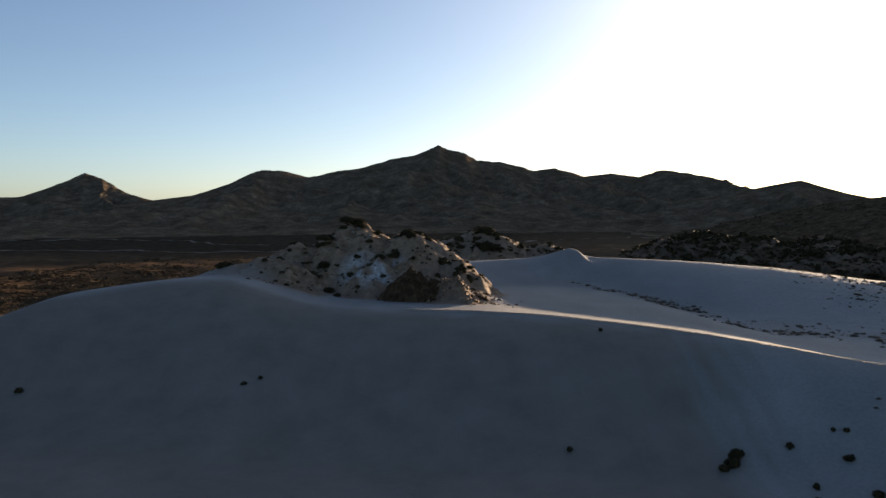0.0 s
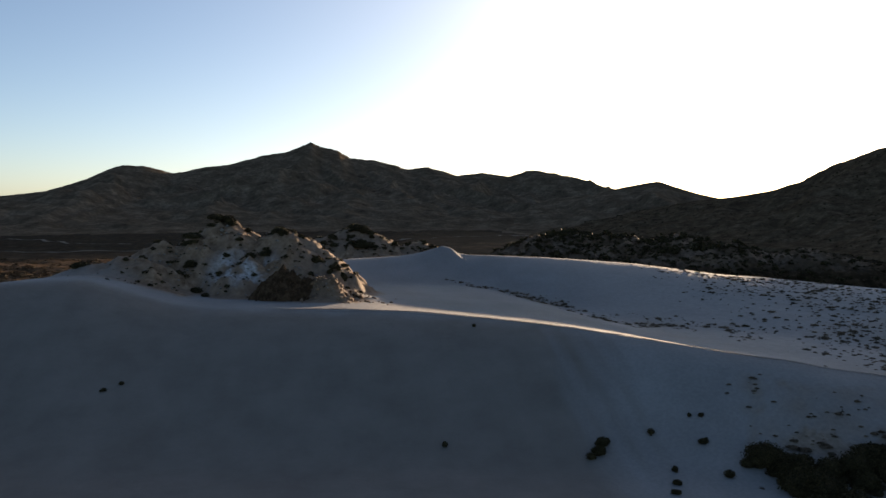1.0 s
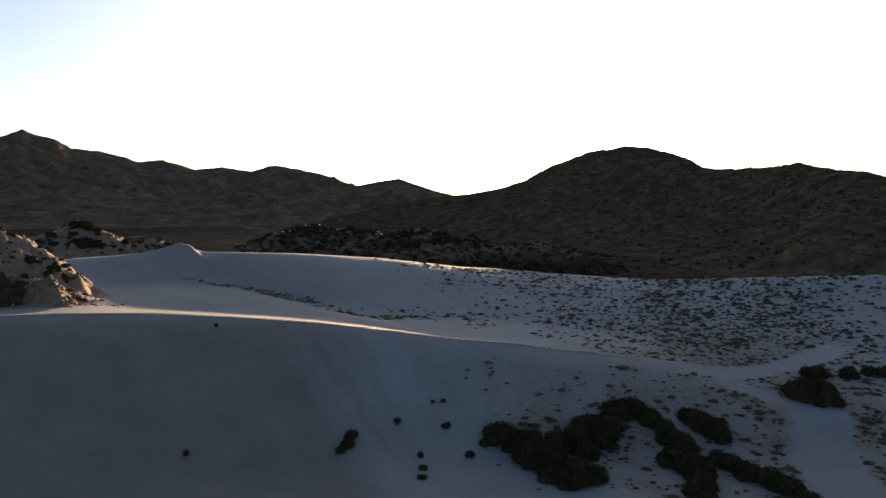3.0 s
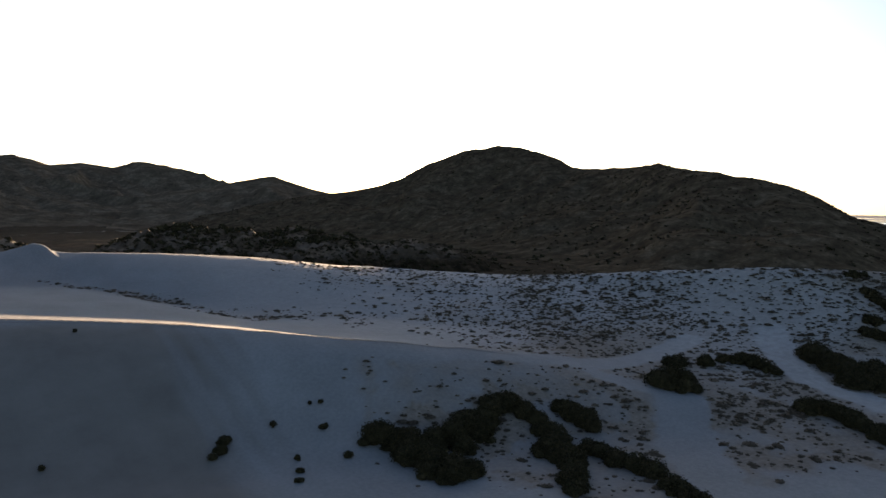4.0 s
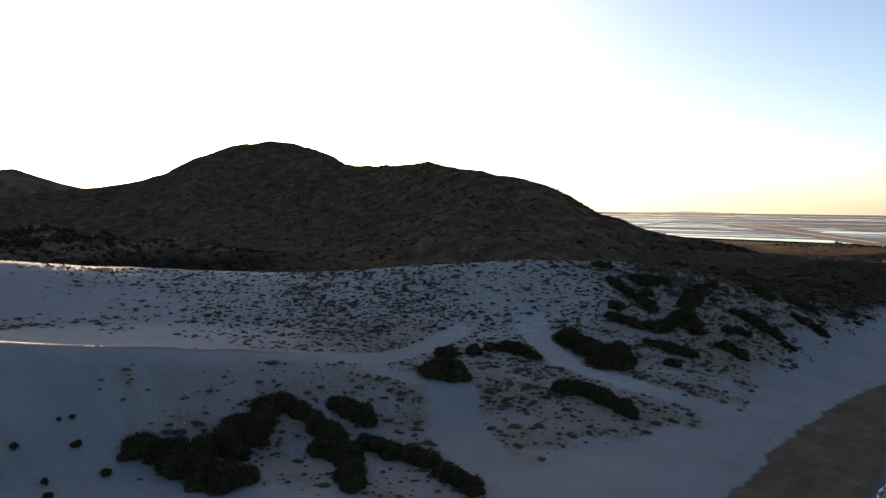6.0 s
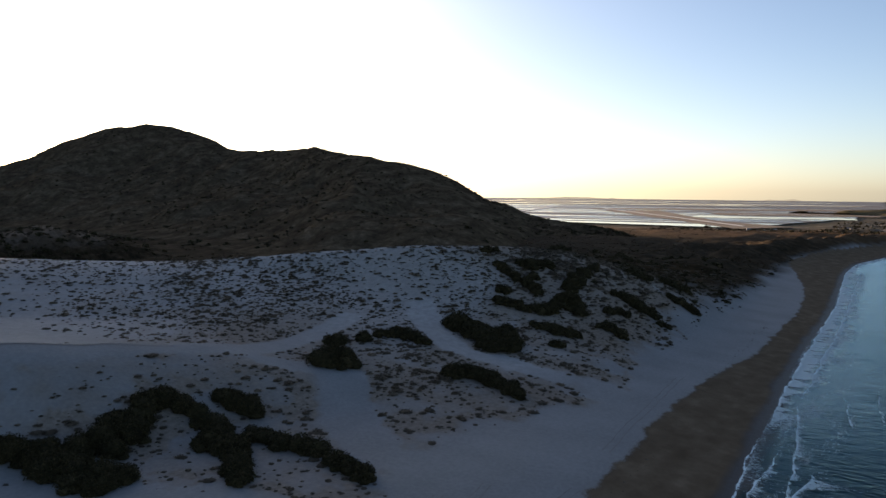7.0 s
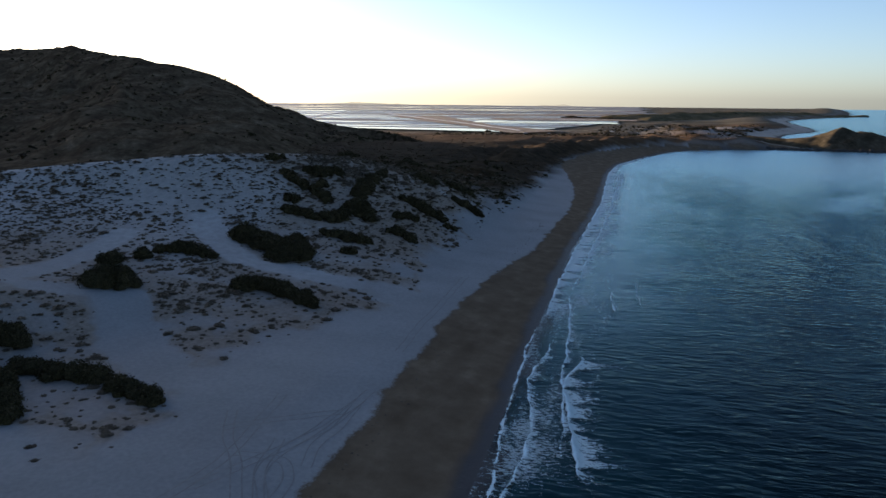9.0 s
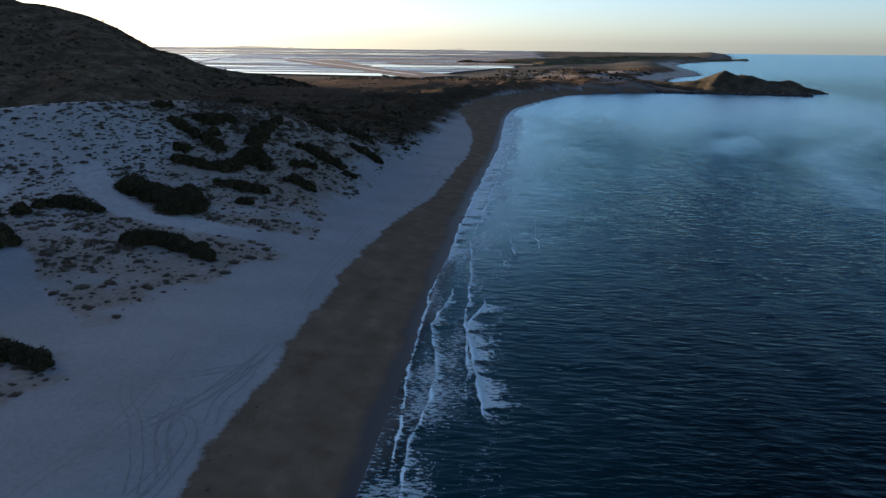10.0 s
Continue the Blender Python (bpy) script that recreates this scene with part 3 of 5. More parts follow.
def flat(name, corners, z, material, label, category, wobble=10.0, seed=1, n=28):
    """A level sheet with frayed edges between four corners (x, y)."""
    a, b, c, d = [np.array(p, float) for p in corners]
    V, U = np.meshgrid(np.linspace(0, 1, n), np.linspace(0, 1, n), indexing="ij")
    P = (a * (1 - U[..., None]) + b * U[..., None]) * (1 - V[..., None]) + (d * (1 - U[..., None]) + c * U[..., None]) * V[..., None]
    X, Y = P[..., 0], P[..., 1]
    X, Y = X + wobble * fbm(X / 90, Y / 90, 3, seed), Y + wobble * fbm(X / 90 + 40, Y / 90, 3, seed + 1)
    return tagged(sheet(name, X, Y, X * 0 + z, material), label, category, kind="structure")


CLEAR = plain_material("clear_still_brine", [(0.3, (0.20, 0.20, 0.20)), (0.7, (0.30, 0.30, 0.29))], 0.02, 0.05, spec=0.6)
POND = "shallow salt pond mirroring the evening sky"
flat("salt_pond", [(1185, 480), (1165, 150), (1660, 20), (1600, 690)], 4.3, BRINE, POND, "pond", 6, 201, 60)
flat("salt_pond", [(1605, 690), (1665, 20), (4500, -60), (4500, 2500)], 4.4, BRINE, POND, "pond", 14, 203, 60)
MUD = plain_material("red_brown_mud", [(0.3, (0.046, 0.031, 0.024)), (0.7, (0.100, 0.070, 0.054))], 0.03, 0.95, bump=(0.4, 0.4, 0.4))
FLAT = "brown mud flat between salt ponds"
flat("mud_flat", [(1925, 582), (2020, 470), (1385, 226), (1312, 262)], 4.8, MUD, FLAT, "mud flat", 7, 205)
flat("mud_flat", [(1312, 262), (1385, 226), (1190, 95), (1096, 150)], 4.8, MUD, FLAT, "mud flat", 5, 206)
flat("mud_flat", [(1700, 260), (1860, 330), (1990, -30), (1760, -40)], 4.8, MUD, FLAT, "mud flat", 12, 207)
flat("mud_flat", [(2060, 640), (2200, 660), (2500, -40), (2250, -60)], 4.8, MUD, FLAT, "mud flat", 25, 208)
flat("mud_flat", [(2900, 1100), (3000, 1120), (3100, -40), (2980, -60)], 4.9, MUD, FLAT, "mud flat", 30, 209)
GREY = plain_material("grey_silt", [(0.35, (0.075, 0.068, 0.062)), (0.65, (0.150, 0.138, 0.128))], 0.006, 0.6, (1.0, 0.2, 1.0, 0.1))
flat("mud_flat", [(2640, 2200), (4600, 2600), (4600, -90), (2560, -90)], 4.85, GREY, "grey silt flat at the far end of the lagoon", "mud flat", 40, 211, 60)
for k, (x, y0, y1) in enumerate(((2800, 300, 1500), (3050, 0, 700), (3300, 700, 2000), (3700, 100, 1600))):
    flat("salt_pond", [(x, y1), (x + 40, y0), (x + 110, y0 + 60), (x + 90, y1)], 5.0, CLEAR, POND, "pond", 18, 660 + k)
flat("salt_pan", [(1185, 480), (1130, 152), (1225, 195), (1215, 480)], 4.6, CLEAR, "bright smooth salt pan along the near bank", "salt pan", 2, 213)
flat("salt_pan", [(1545, 300), (1560, 10), (1650, 20), (1640, 300)], 4.7, CLEAR, "bright smooth salt pan beyond the mud flat", "salt pan", 4, 214)
flat("salt_dyke", [(1176, 160), (1601, 372), (1605, 364), (1180, 152)], 5.1, SALT, "narrow pale dyke between salt ponds", "dyke", 2, 215)
flat("salt_dyke", [(1601, 372), (2110, 642), (2114, 630), (1605, 364)], 5.1, SALT, "narrow pale dyke between salt ponds", "dyke", 2, 217)
flat("salt_dyke", [(1600, 690), (2220, 838), (2230, 820), (1605, 680)], 5.3, SALT, "narrow pale dyke between salt ponds", "dyke", 2, 219)
flat("salt_dyke", [(1760, 240), (1835, 60), (1850, 64), (1775, 244)], 5.1, SALT, "narrow pale dyke between salt ponds", "dyke", 3, 221)


for k, (x, y0, y1) in enumerate(((1450, 60, 200), (1560, 30, 300), (2320, 0, 860), (2750, 0, 900), (3300, 0, 1300))):
    flat("salt_dyke", [(x, y0), (x + 0.05 * x, y1), (x + 0.05 * x + 8, y1), (x + 8, y0)], 5.2, SALT if k % 3 else DIRT, "narrow pale dyke between salt ponds", "dyke", 5, 640 + k, 14)


def ribbon(name, points, width, material, label, category, lift=0.06, wobble=0.6, seed=1, pace=2.0, kind="structure", thick=0.0):
    """A strip that lies along the ground through some places."""
    p = np.array(points, float)
    s = np.r_[0, np.cumsum(np.hypot(*np.diff(p, axis=0).T))]
    t = np.linspace(0, s[-1], max(4, int(s[-1] / pace)))
    x, y = curve(t, s, p[:, 0]), curve(t, s, p[:, 1])
    x, y = x + wobble * fbm(t / 15, t * 0, 3, seed), y + wobble * fbm(t / 15, t * 0 + 9, 3, seed)
    dx, dy = np.gradient(x), np.gradient(y)
    l = np.hypot(dx, dy)
    w = np.linspace(-0.5, 0.5, 4)[:, None] * width * (1 + 0.25 * fbm(t / 6, t * 0 + 4, 2, seed + 2))[None]
    X, Y = x - dy / l * w, y + dx / l * w
    Z = height(X, Y) + lift
    return tagged(sheet(name, X, Y, Z, material), label, category, kind=kind)


for k, road in enumerate(([(-1100, 1200), (-743, 1306), (-626, 1361), (-459, 1307), (-333, 1165), (-200, 1100)], [(-700, 900), (-450, 980), (-250, 940), (-60, 1000)], [(80, 1150), (200, 1300), (420, 1400), (600, 1420)], [(1050, 300), (1150, 130), (1250, 60), (1400, -60)])):
    ribbon("dirt_track", road, 7, DIRT, "pale dirt track across the scrub plain", "dirt track", 0.5, 6, 230 + k, 12)

FAR_SAND = plain_material("pale_far_sand", [(0.3, (0.27, 0.24, 0.20)), (0.7, (0.38, 0.34, 0.29))], 0.05, 0.95)
far_x = np.array([1010, 1060, 1180, 1300, 1400, 1472, 1600, 1800, 2065, 2300])
ribbon("far_beach", np.stack([far_x, shore(far_x) + 22], 1), 34, FAR_SAND, "pale sand beach beyond the headland", "beach", 0.5, 3, 236, 10)

mountain("far_point", "low dark wooded point beyond the far beach", [(1900, 60, 8), (2050, -60, 14), (2250, -190, 16), (2450, -330, 17), (2650, -480, 15), (2800, -600, 9), (2900, -690, 2)], 130, 200, (-0.6, -0.8), foot=2, cell=12, rough=0.2, seed=191, material=FARLAND)

# ---- breakwater, far islands ----
bw_t = np.linspace(0, 1, 240)
bw_x, bw_y = curve(bw_t, [0, 0.4, 1], [926, 912, 896]), curve(bw_t, [0, 0.4, 1], [-95, -180, -312])
bw_w = np.linspace(-1, 1, 11)[:, None]
bw_X, bw_Y = bw_x + 4.5 * bw_w, bw_y + 0 * bw_w
bw_Z = -0.1 + 3.0 * (1 - bw_w**2) * (0.75 + 0.5 * fbm(bw_X / 2.2, bw_Y / 2.2, 3, 240))
BLOCKS = plain_material("dark_wet_blocks", [(0.3, (0.014, 0.013, 0.012)), (0.7, (0.050, 0.045, 0.040))], 0.6, 0.9)
ribbon("causeway", [(985, -60), (962, -100), (948, -150), (938, -186)], 9, FAR_SAND, "pale sandy causeway behind the breakwater", "causeway", 0.8, 1, 238, 3)
tagged(sheet("breakwater", bw_X, bw_Y, bw_Z, BLOCKS), "low dark breakwater of loose rocks", "breakwater", kind="structure")

haze = Nodes("distant_haze")
haze.set(Base_Color=(0.05, 0.045, 0.04, 1), Emission_Color=(1.0, 0.83, 0.58, 1), Emission_Strength=0.32, Roughness=1.0)
HAZE = haze.mat
mountain("far_island", "pale hazy island on the horizon", [(4250, 1900, 5), (4300, 1760, 9), (4340, 1640, 11), (4380, 1540, 17), (4420, 1430, 15), (4450, 1330, 10), (4480, 1200, 5)], 60, 60, (-1, -0.3), foot=0, cell=8, rough=0.1, seed=251, material=HAZE)
mountain("far_island", "pale hazy island on the horizon", [(4600, 520, 5), (4610, 460, 12), (4620, 400, 9), (4620, 340, 16), (4620, 280, 6)], 60, 60, (-1, 0), foot=0, cell=8, rough=0.1, seed=261, material=HAZE)

# ---- surf ----
def foam_material(name, scale, cut, white=0.75):
    n = Nodes(name)
    cells = n.add("ShaderNodeTexVoronoi", feature="DISTANCE_TO_EDGE")
    warp = n.add("ShaderNodeVectorMath", operation="ADD")
    blur = n.add("ShaderNodeTexNoise")
    blur.inputs["Scale"].default_value, blur.inputs["Detail"].default_value = 0.9, 4
    n.link(n.place, blur.inputs["Vector"])
    n.link(n.stretch(1.5, 0.75, 1.0), warp.inputs[0])
    n.link(blur.outputs["Color"], warp.inputs[1])
    n.link(warp.outputs[0], cells.inputs["Vector"])
    cells.inputs["Scale"].default_value = scale
    lace = n.math("SUBTRACT", 0.30, cells.outputs["Distance"])
    body = n.math("ADD", n.math("MULTIPLY", lace, 1.1), n.math("MULTIPLY", n.noise(1.3, 4, 0.65, n.stretch(1.5, 0.6, 1.0)), 2.3))
    keep = n.math("ADD", body, n.math("MULTIPLY", n.value("thick"), 1.25))
    mask = n.ramp(n.math("MULTIPLY", keep, 0.4), (cut * 0.4, (0, 0, 0)), (cut * 0.4 + 0.10, (1, 1, 1)))
    n.set(Base_Color=(white * 0.80, white * 0.97, white, 1), Roughness=0.7, Alpha=n.math("MULTIPLY", mask, n.value("dense")))
    n.set(Normal=n.bump(n.noise(2.2, 4), 0.5, 0.15))
    return n.mat


FOAM = foam_material("sea_foam", 2.4, 1.74, 0.78)


def surf_line(name, label, points, ahead, behind, crest, thick=1.0, seed=1):
    """A wave along some places: a thin line of foam on a low crest, with a frayed lacy trail on its sea side."""
    p = np.array(points, float)
    s = np.r_[0, np.cumsum(np.hypot(*np.diff(p, axis=0).T))]
    t = np.linspace(0, s[-1], max(8, int(s[-1] / 0.4)))
    x, y = curve(t, s, p[:, 0]), curve(t, s, p[:, 1])
    y = y + 0.45 * fbm(t / 9, t * 0, 4, seed, 0.5)
    w = np.r_[np.linspace(1, 0, 5)[:-1] * ahead, -np.linspace(0, 1, 26) ** 1.3 * behind][:, None]
    trail = np.clip(0.65 + 1.0 * fbm(t / 5, t * 0 + 3, 4, seed + 1, 0.7), 0.1, 1.5)
    W = np.where(w < 0, w * trail[None], w)
    X, Y = x + 0 * W, y + W
    Z = 0.10 + crest * np.exp(-((W / 0.8) ** 2)) * (0.7 + 0.5 * fbm(t / 3, t * 0 + 6, 2, seed + 2))[None]
    ends = np.clip(np.minimum(t, s[-1] - t) / (0.12 * s[-1]), 0, 1)
    rim = np.exp(-(((W + 0.05) / (0.26 + 0.18 * fbm(t / 2.5, t * 0 + 8, 3, seed + 4))[None]) ** 2))
    rim = rim * np.clip(0.62 + 0.75 * fbm(t / 4, t * 0 + 11, 4, seed + 6, 0.65), 0.1, 1.0)[None]
    T = thick * np.maximum(1.15 * rim, np.where(W >= 0, 0.0, (1 - np.abs(w) / behind) ** 1.1 * (0.72 + 0.03 * behind))) * ends[None] ** 0.5
    return tagged(sheet(name, X, Y, Z, FOAM, {"thick": T, "dense": 0.7 + 0.3 * rim}), label, "wave", kind="structure")


surf_line("breaking_wave", "thin white wash running up the sand", [(185, 22.5), (174, 22.6), (156, 22.9), (139, 22.4), (126, 21.9), (106, 20.5), (92, 20.0)], 0.5, 1.6, 0.12, 0.75, 301)
surf_line("breaking_wave", "small foaming wave with a lacy trail", [(176, 18.4), (168, 18.1), (146, 20.1), (126, 17.4), (115, 17.2), (98, 18.6), (87, 17.7), (76, 17.5)], 0.5, 3.0, 0.3, 0.72, 311)
surf_line("breaking_wave", "small foaming wave with a lacy trail", [(215, 17), (194, 15.7), (167, 14.3), (146, 14.0), (129, 12.7), (114, 11.5)], 0.5, 2.2, 0.4, 0.85, 321)
surf_line("breaking_wave", "broad white breaker spreading foam seawards", [(163, 10.6), (159, 10.9), (146, 13.0), (134, 11.7), (120, 10.0), (107, 8.8)], 0.8, 8.5, 0.5, 0.86, 331)
surf_line("breaking_wave", "small curl of foam on a low swell", [(230, 7), (225, 6.6), (212, 5.6), (199, 4.5)], 0.5, 1.6, 0.4, 0.6, 341)
surf_line("breaking_wave", "small curl of foam on a low swell", [(240, -0.9), (230, -1.0), (216, -1.5), (205, -1.9)], 0.4, 1.2, 0.45, 0.5, 351)
surf_line("breaking_wave", "long white wash along the far beach", [(760, -19), (715, -7.5), (650, 7.5), (560, 13.4), (420, 13.8), (340, 17), (265, 19.8), (215, 21.2), (185, 21.8)], 1.8, 8.0, 0.3, 1.45, 361)
surf_line("breaking_wave", "second line of foam off the far beach", [(600, 4), (520, 6), (441, 8), (340, 11), (265, 14.5), (220, 16.5)], 0.8, 5.0, 0.3, 1.0, 371)

LACE = foam_material("thin_foam_lace", 2.2, 1.84, 0.6)
lx = np.arange(70, 640, 1.2)
lw = np.linspace(0.2, -22, 34)[:, None]
LXX, LYY = lx + 0 * lw, shore(lx) + lw
surf = sheet("foam_lace", LXX, LYY, 0.09 + 0 * LXX, LACE, {"thick": (0.42 + 0.30 * fbm(LXX / 14, LYY / 6, 3, 381)) * step(-22, -8, lw) * step(640, 560, lx), "dense": 0.6 + 0 * LXX})
tagged(surf, "thin lace of foam drifting in the shallows", "foam", kind="stuff")

# ---- plants ----
rng = np.random.default_rng(7)


def leaf_material(name, tones, rough=0.75):
    n = Nodes(name)
    r = n.add("ShaderNodeNewGeometry").outputs["Random Per Island"]
    c = n.ramp(r, *tones)
    n.set(Base_Color=n.mix(0.35, c, n.ramp(n.noise(0.8, 3), (0.3, tones[0][1]), (0.7, tones[-1][1]))), Roughness=rough)
    n.bsdf.inputs["Specular IOR Level"].default_value = 0.06
    return n.mat


GREEN = leaf_material("dark_scrub_leaves", [(0.0, (0.015, 0.014, 0.007)), (0.5, (0.034, 0.030, 0.014)), (0.85, (0.062, 0.052, 0.024)), (1.0, (0.105, 0.080, 0.040))])
DRY = leaf_material("dry_tuft_stems", [(0.0, (0.034, 0.027, 0.019)), (0.5, (0.076, 0.060, 0.042)), (1.0, (0.160, 0.125, 0.086))])
STRAW = leaf_material("brown_heath_stems", [(0.0, (0.026, 0.019, 0.012)), (0.5, (0.058, 0.042, 0.026)), (1.0, (0.115, 0.084, 0.050))])
BARK = plain_material("grey_brown_bark", [(0.3, (0.04, 0.032, 0.025)), (0.7, (0.08, 0.065, 0.05))], 6.0, 0.9)


def leaf_cloud(lobes, base, size, cover=2.2):
    """Small bent leaf sprays over rounded lobes (x, y, z, r, h), and dark lumps inside them."""
    co, faces = [], []
    for x, y, z, r, h in lobes:
        area = 2.6 * r * (r + 1.4 * h)
        n = int(cover * area / (0.55 * size * size)) + 20
        az, u = rng.uniform(0, 2 * np.pi, n), rng.uniform(-0.15, 1, n)
        k = np.sqrt(np.maximum(0, 1 - u * u))
        lump = 0.86 + 0.30 * vnoise(az * 2.2 + x, u * 3.0 + y, 5)
        rad = rng.uniform(0.74, 1.02, n) * lump * (1 + 0.16 * (rng.uniform(size=n) < 0.12))
        c = np.stack([x + r * rad * k * np.cos(az), y + r * rad * k * np.sin(az), z + 0.25 * h + 0.8 * h * rad * u], 1)
        a, b = rng.normal(size=(n, 3)), rng.normal(size=(n, 3))
        a /= np.linalg.norm(a, axis=1)[:, None]
        b = np.cross(a, b)
        b /= np.linalg.norm(b, axis=1)[:, None]
        sz = (size * rng.uniform(0.55, 1.2, n))[:, None]
        tip = np.cross(a, b)
        quad = np.stack([c - a * sz * 0.5, c + b * sz * 0.34 + tip * sz * 0.12, c + a * sz * 0.5, c - b * sz * 0.34 + tip * sz * 0.12], 1)
        i0 = sum(len(q) for q in co)
        co.append(quad.reshape(-1, 3))
        faces.append(i0 + np.arange(4 * n).reshape(-1, 4))
        # inner lump
        m, ring = 5, 10
        th, ph = np.meshgrid(np.linspace(0, 2 * np.pi, ring, endpoint=False), np.linspace(-0.25, 1.45, m), indexing="xy")
        wob = 0.74 + 0.16 * vnoise(th * 1.6 + x, ph * 2 + y, 8)
        body = np.stack([x + r * wob * np.cos(ph) * np.cos(th), y + r * wob * np.cos(ph) * np.sin(th), z + 0.2 * h + 0.8 * h * wob * np.sin(ph)], -1).reshape(-1, 3)
        i0 += 4 * n
        co.append(body)
        q = [[i0 + a0 * ring + b0, i0 + a0 * ring + (b0 + 1) % ring, i0 + (a0 + 1) * ring + (b0 + 1) % ring, i0 + (a0 + 1) * ring + b0] for a0 in range(m - 1) for b0 in range(ring)]
        faces.append(np.array(q))
    return np.concatenate(co) - base, np.concatenate(faces)


STEM = bpy.data.meshes.new("stem")
stem_bm = bmesh.new()
bmesh.ops.create_cone(stem_bm, cap_ends=True, segments=7, radius1=1.0, radius2=0.3, depth=1.0, matrix=Matrix.Translation((0, 0, 0.5)))
stem_bm.to_mesh(STEM)
stem_bm.free()
STEM.materials.append(BARK)


def fuller(rows):
    """The lobes of a shrub with more between them and small ones round the rim."""
    out = [(x, y, r * 1.08) for x, y, r in rows]
    for (x, y, r), (u, v, q) in zip(rows[:-1], rows[1:]):
        if math.hypot(x - u, y - v) < 1.6 * (r + q):
            out.append(((x + u) / 2 + rng.normal() * 0.5, (y + v) / 2 + rng.normal() * 0.5, 0.52 * (r + q)))
    for x, y, r in list(out):
        for _ in range(4 if r > 1.5 else 1):
            a, k, o = rng.uniform(0, 2 * np.pi), rng.uniform(0.3, 0.62), rng.uniform(0.55, 1.0)
            out.append((x + r * o * math.cos(a), y + r * o * math.sin(a), r * k))
    return out


def shrub(name, label, rows, category="shrub", group="", tall=1.0, size=0.42, material=None):
    """A shrub of rounded lobes (x, y, radius) on the ground: its stems and its crown of leaves."""
    main, rows = rows, fuller(rows)
    xs, ys = np.array([p[0] for p in rows], float), np.array([p[1] for p in rows], float)
    zs = height(xs, ys)
    lobes = [(x, y, z, r, tall * min(3.3, 0.6 + 0.72 * r) * rng.uniform(0.65, 1.25)) for (x, y, r), z in zip(rows, zs)]
    base = np.array([xs.mean(), ys.mean(), height(np.array([xs.mean()]), np.array([ys.mean()]))[0]])
    root = new(name)
    root.empty_display_size = 0.5
    root.location = base
    co, faces = leaf_cloud(lobes, base, size)
    crown = new("crown", soup("crown", co, faces, material or GREEN))
    crown.parent = root
    for (x, y, z, r, h), _ in zip(lobes, main):
        for k in range(2 if r > 1.5 else 1):
            a = rng.uniform(0, 2 * np.pi)
            up = Vector((0.5 * r * math.cos(a), 0.5 * r * math.sin(a), 0.8 * h))
            stem = new("stem", STEM)
            stem.matrix_world = Matrix.Translation(Vector((x, y, z - 0.2)) - Vector(base)) @ up.to_track_quat("Z", "Y").to_matrix().to_4x4() @ Matrix.Diagonal((0.05 + 0.03 * r, 0.05 + 0.03 * r, up.length, 1))
            stem.parent = root
    return tagged(root, label, category, group)


BIG = "large dark evergreen shrub spreading over pale sand"
NEAR_SHRUBS_A = [
    [(83.2, 134.7, 3.5), (85.2, 132.6, 3.7), (88.0, 130.5, 3.4), (84.9, 125.3, 4.1), (89.5, 124.0, 3.2), (84.6, 117.6, 3.5), (89.0, 117.0, 3.4), (86.3, 113.0, 3.2), (90.5, 112.9, 2.6)],
    [(93.2, 128.3, 2.8), (97.7, 127.6, 3.3), (96.0, 122.8, 2.8), (101.7, 129.8, 3.2), (101.5, 124.6, 2.8), (104.4, 126.6, 3.6), (109.2, 129.4, 3.5), (113.3, 129.4, 3.0), (115.1, 125.9, 3.0)],
]
NEAR_SHRUBS_C = [
    [(116.0, 122.4, 2.7), (115.2, 117.3, 3.2), (111.4, 111.8, 3.1), (107.6, 112.4, 2.4), (109.9, 106.5, 3.2), (106.3, 102.6, 2.9), (101.4, 98.4, 2.8), (98.3, 94.7, 2.1)],
    [(116.8, 107.6, 2.6), (117.4, 102.8, 2.3), (117.0, 96.8, 2.3), (117.1, 92.2, 2.2), (113.9, 85.9, 2.2), (111.7, 80.7, 1.9), (110.1, 77.3, 1.6)],
    [(124.2, 123.6, 2.1), (124.6, 120.5, 2.8), (125.4, 117.0, 2.8), (124.6, 114.3, 1.8)],
]
NEAR_SHRUBS_B = [
    [(155.7, 120.4, 3.8), (160.6, 119.7, 4.1), (158.8, 115.9, 2.6)],
    [(173.2, 128.9, 2.8)],
    [(180.4, 124.9, 2.2), (186.7, 123.7, 2.3), (188.7, 119.7, 2.6), (189.5, 114.1, 2.6), (188.5, 109.4, 1.6)],
    [(207.9, 112.3, 2.7), (208.4, 107.7, 4.8), (205.3, 100.7, 5.0), (200.1, 92.9, 3.8), (205.0, 90.7, 3.3), (212.7, 96.8, 3.4)],
    [(172.2, 93.4, 2.3), (175.0, 90.1, 2.9), (174.7, 84.5, 3.1), (172.3, 78.1, 2.5), (168.4, 73.5, 1.6)],
]
for k, rows in enumerate(NEAR_SHRUBS_A + NEAR_SHRUBS_C + NEAR_SHRUBS_B):
    slim = 0.86 if k < 3 or k == 7 else 1.0
    shrub("shrub", BIG, [(x, y, r * slim) for x, y, r in rows], group="large shrubs on the dunes", tall=1.02 if k < 4 else 1.15 if k == 5 else 1.1, size=0.40)
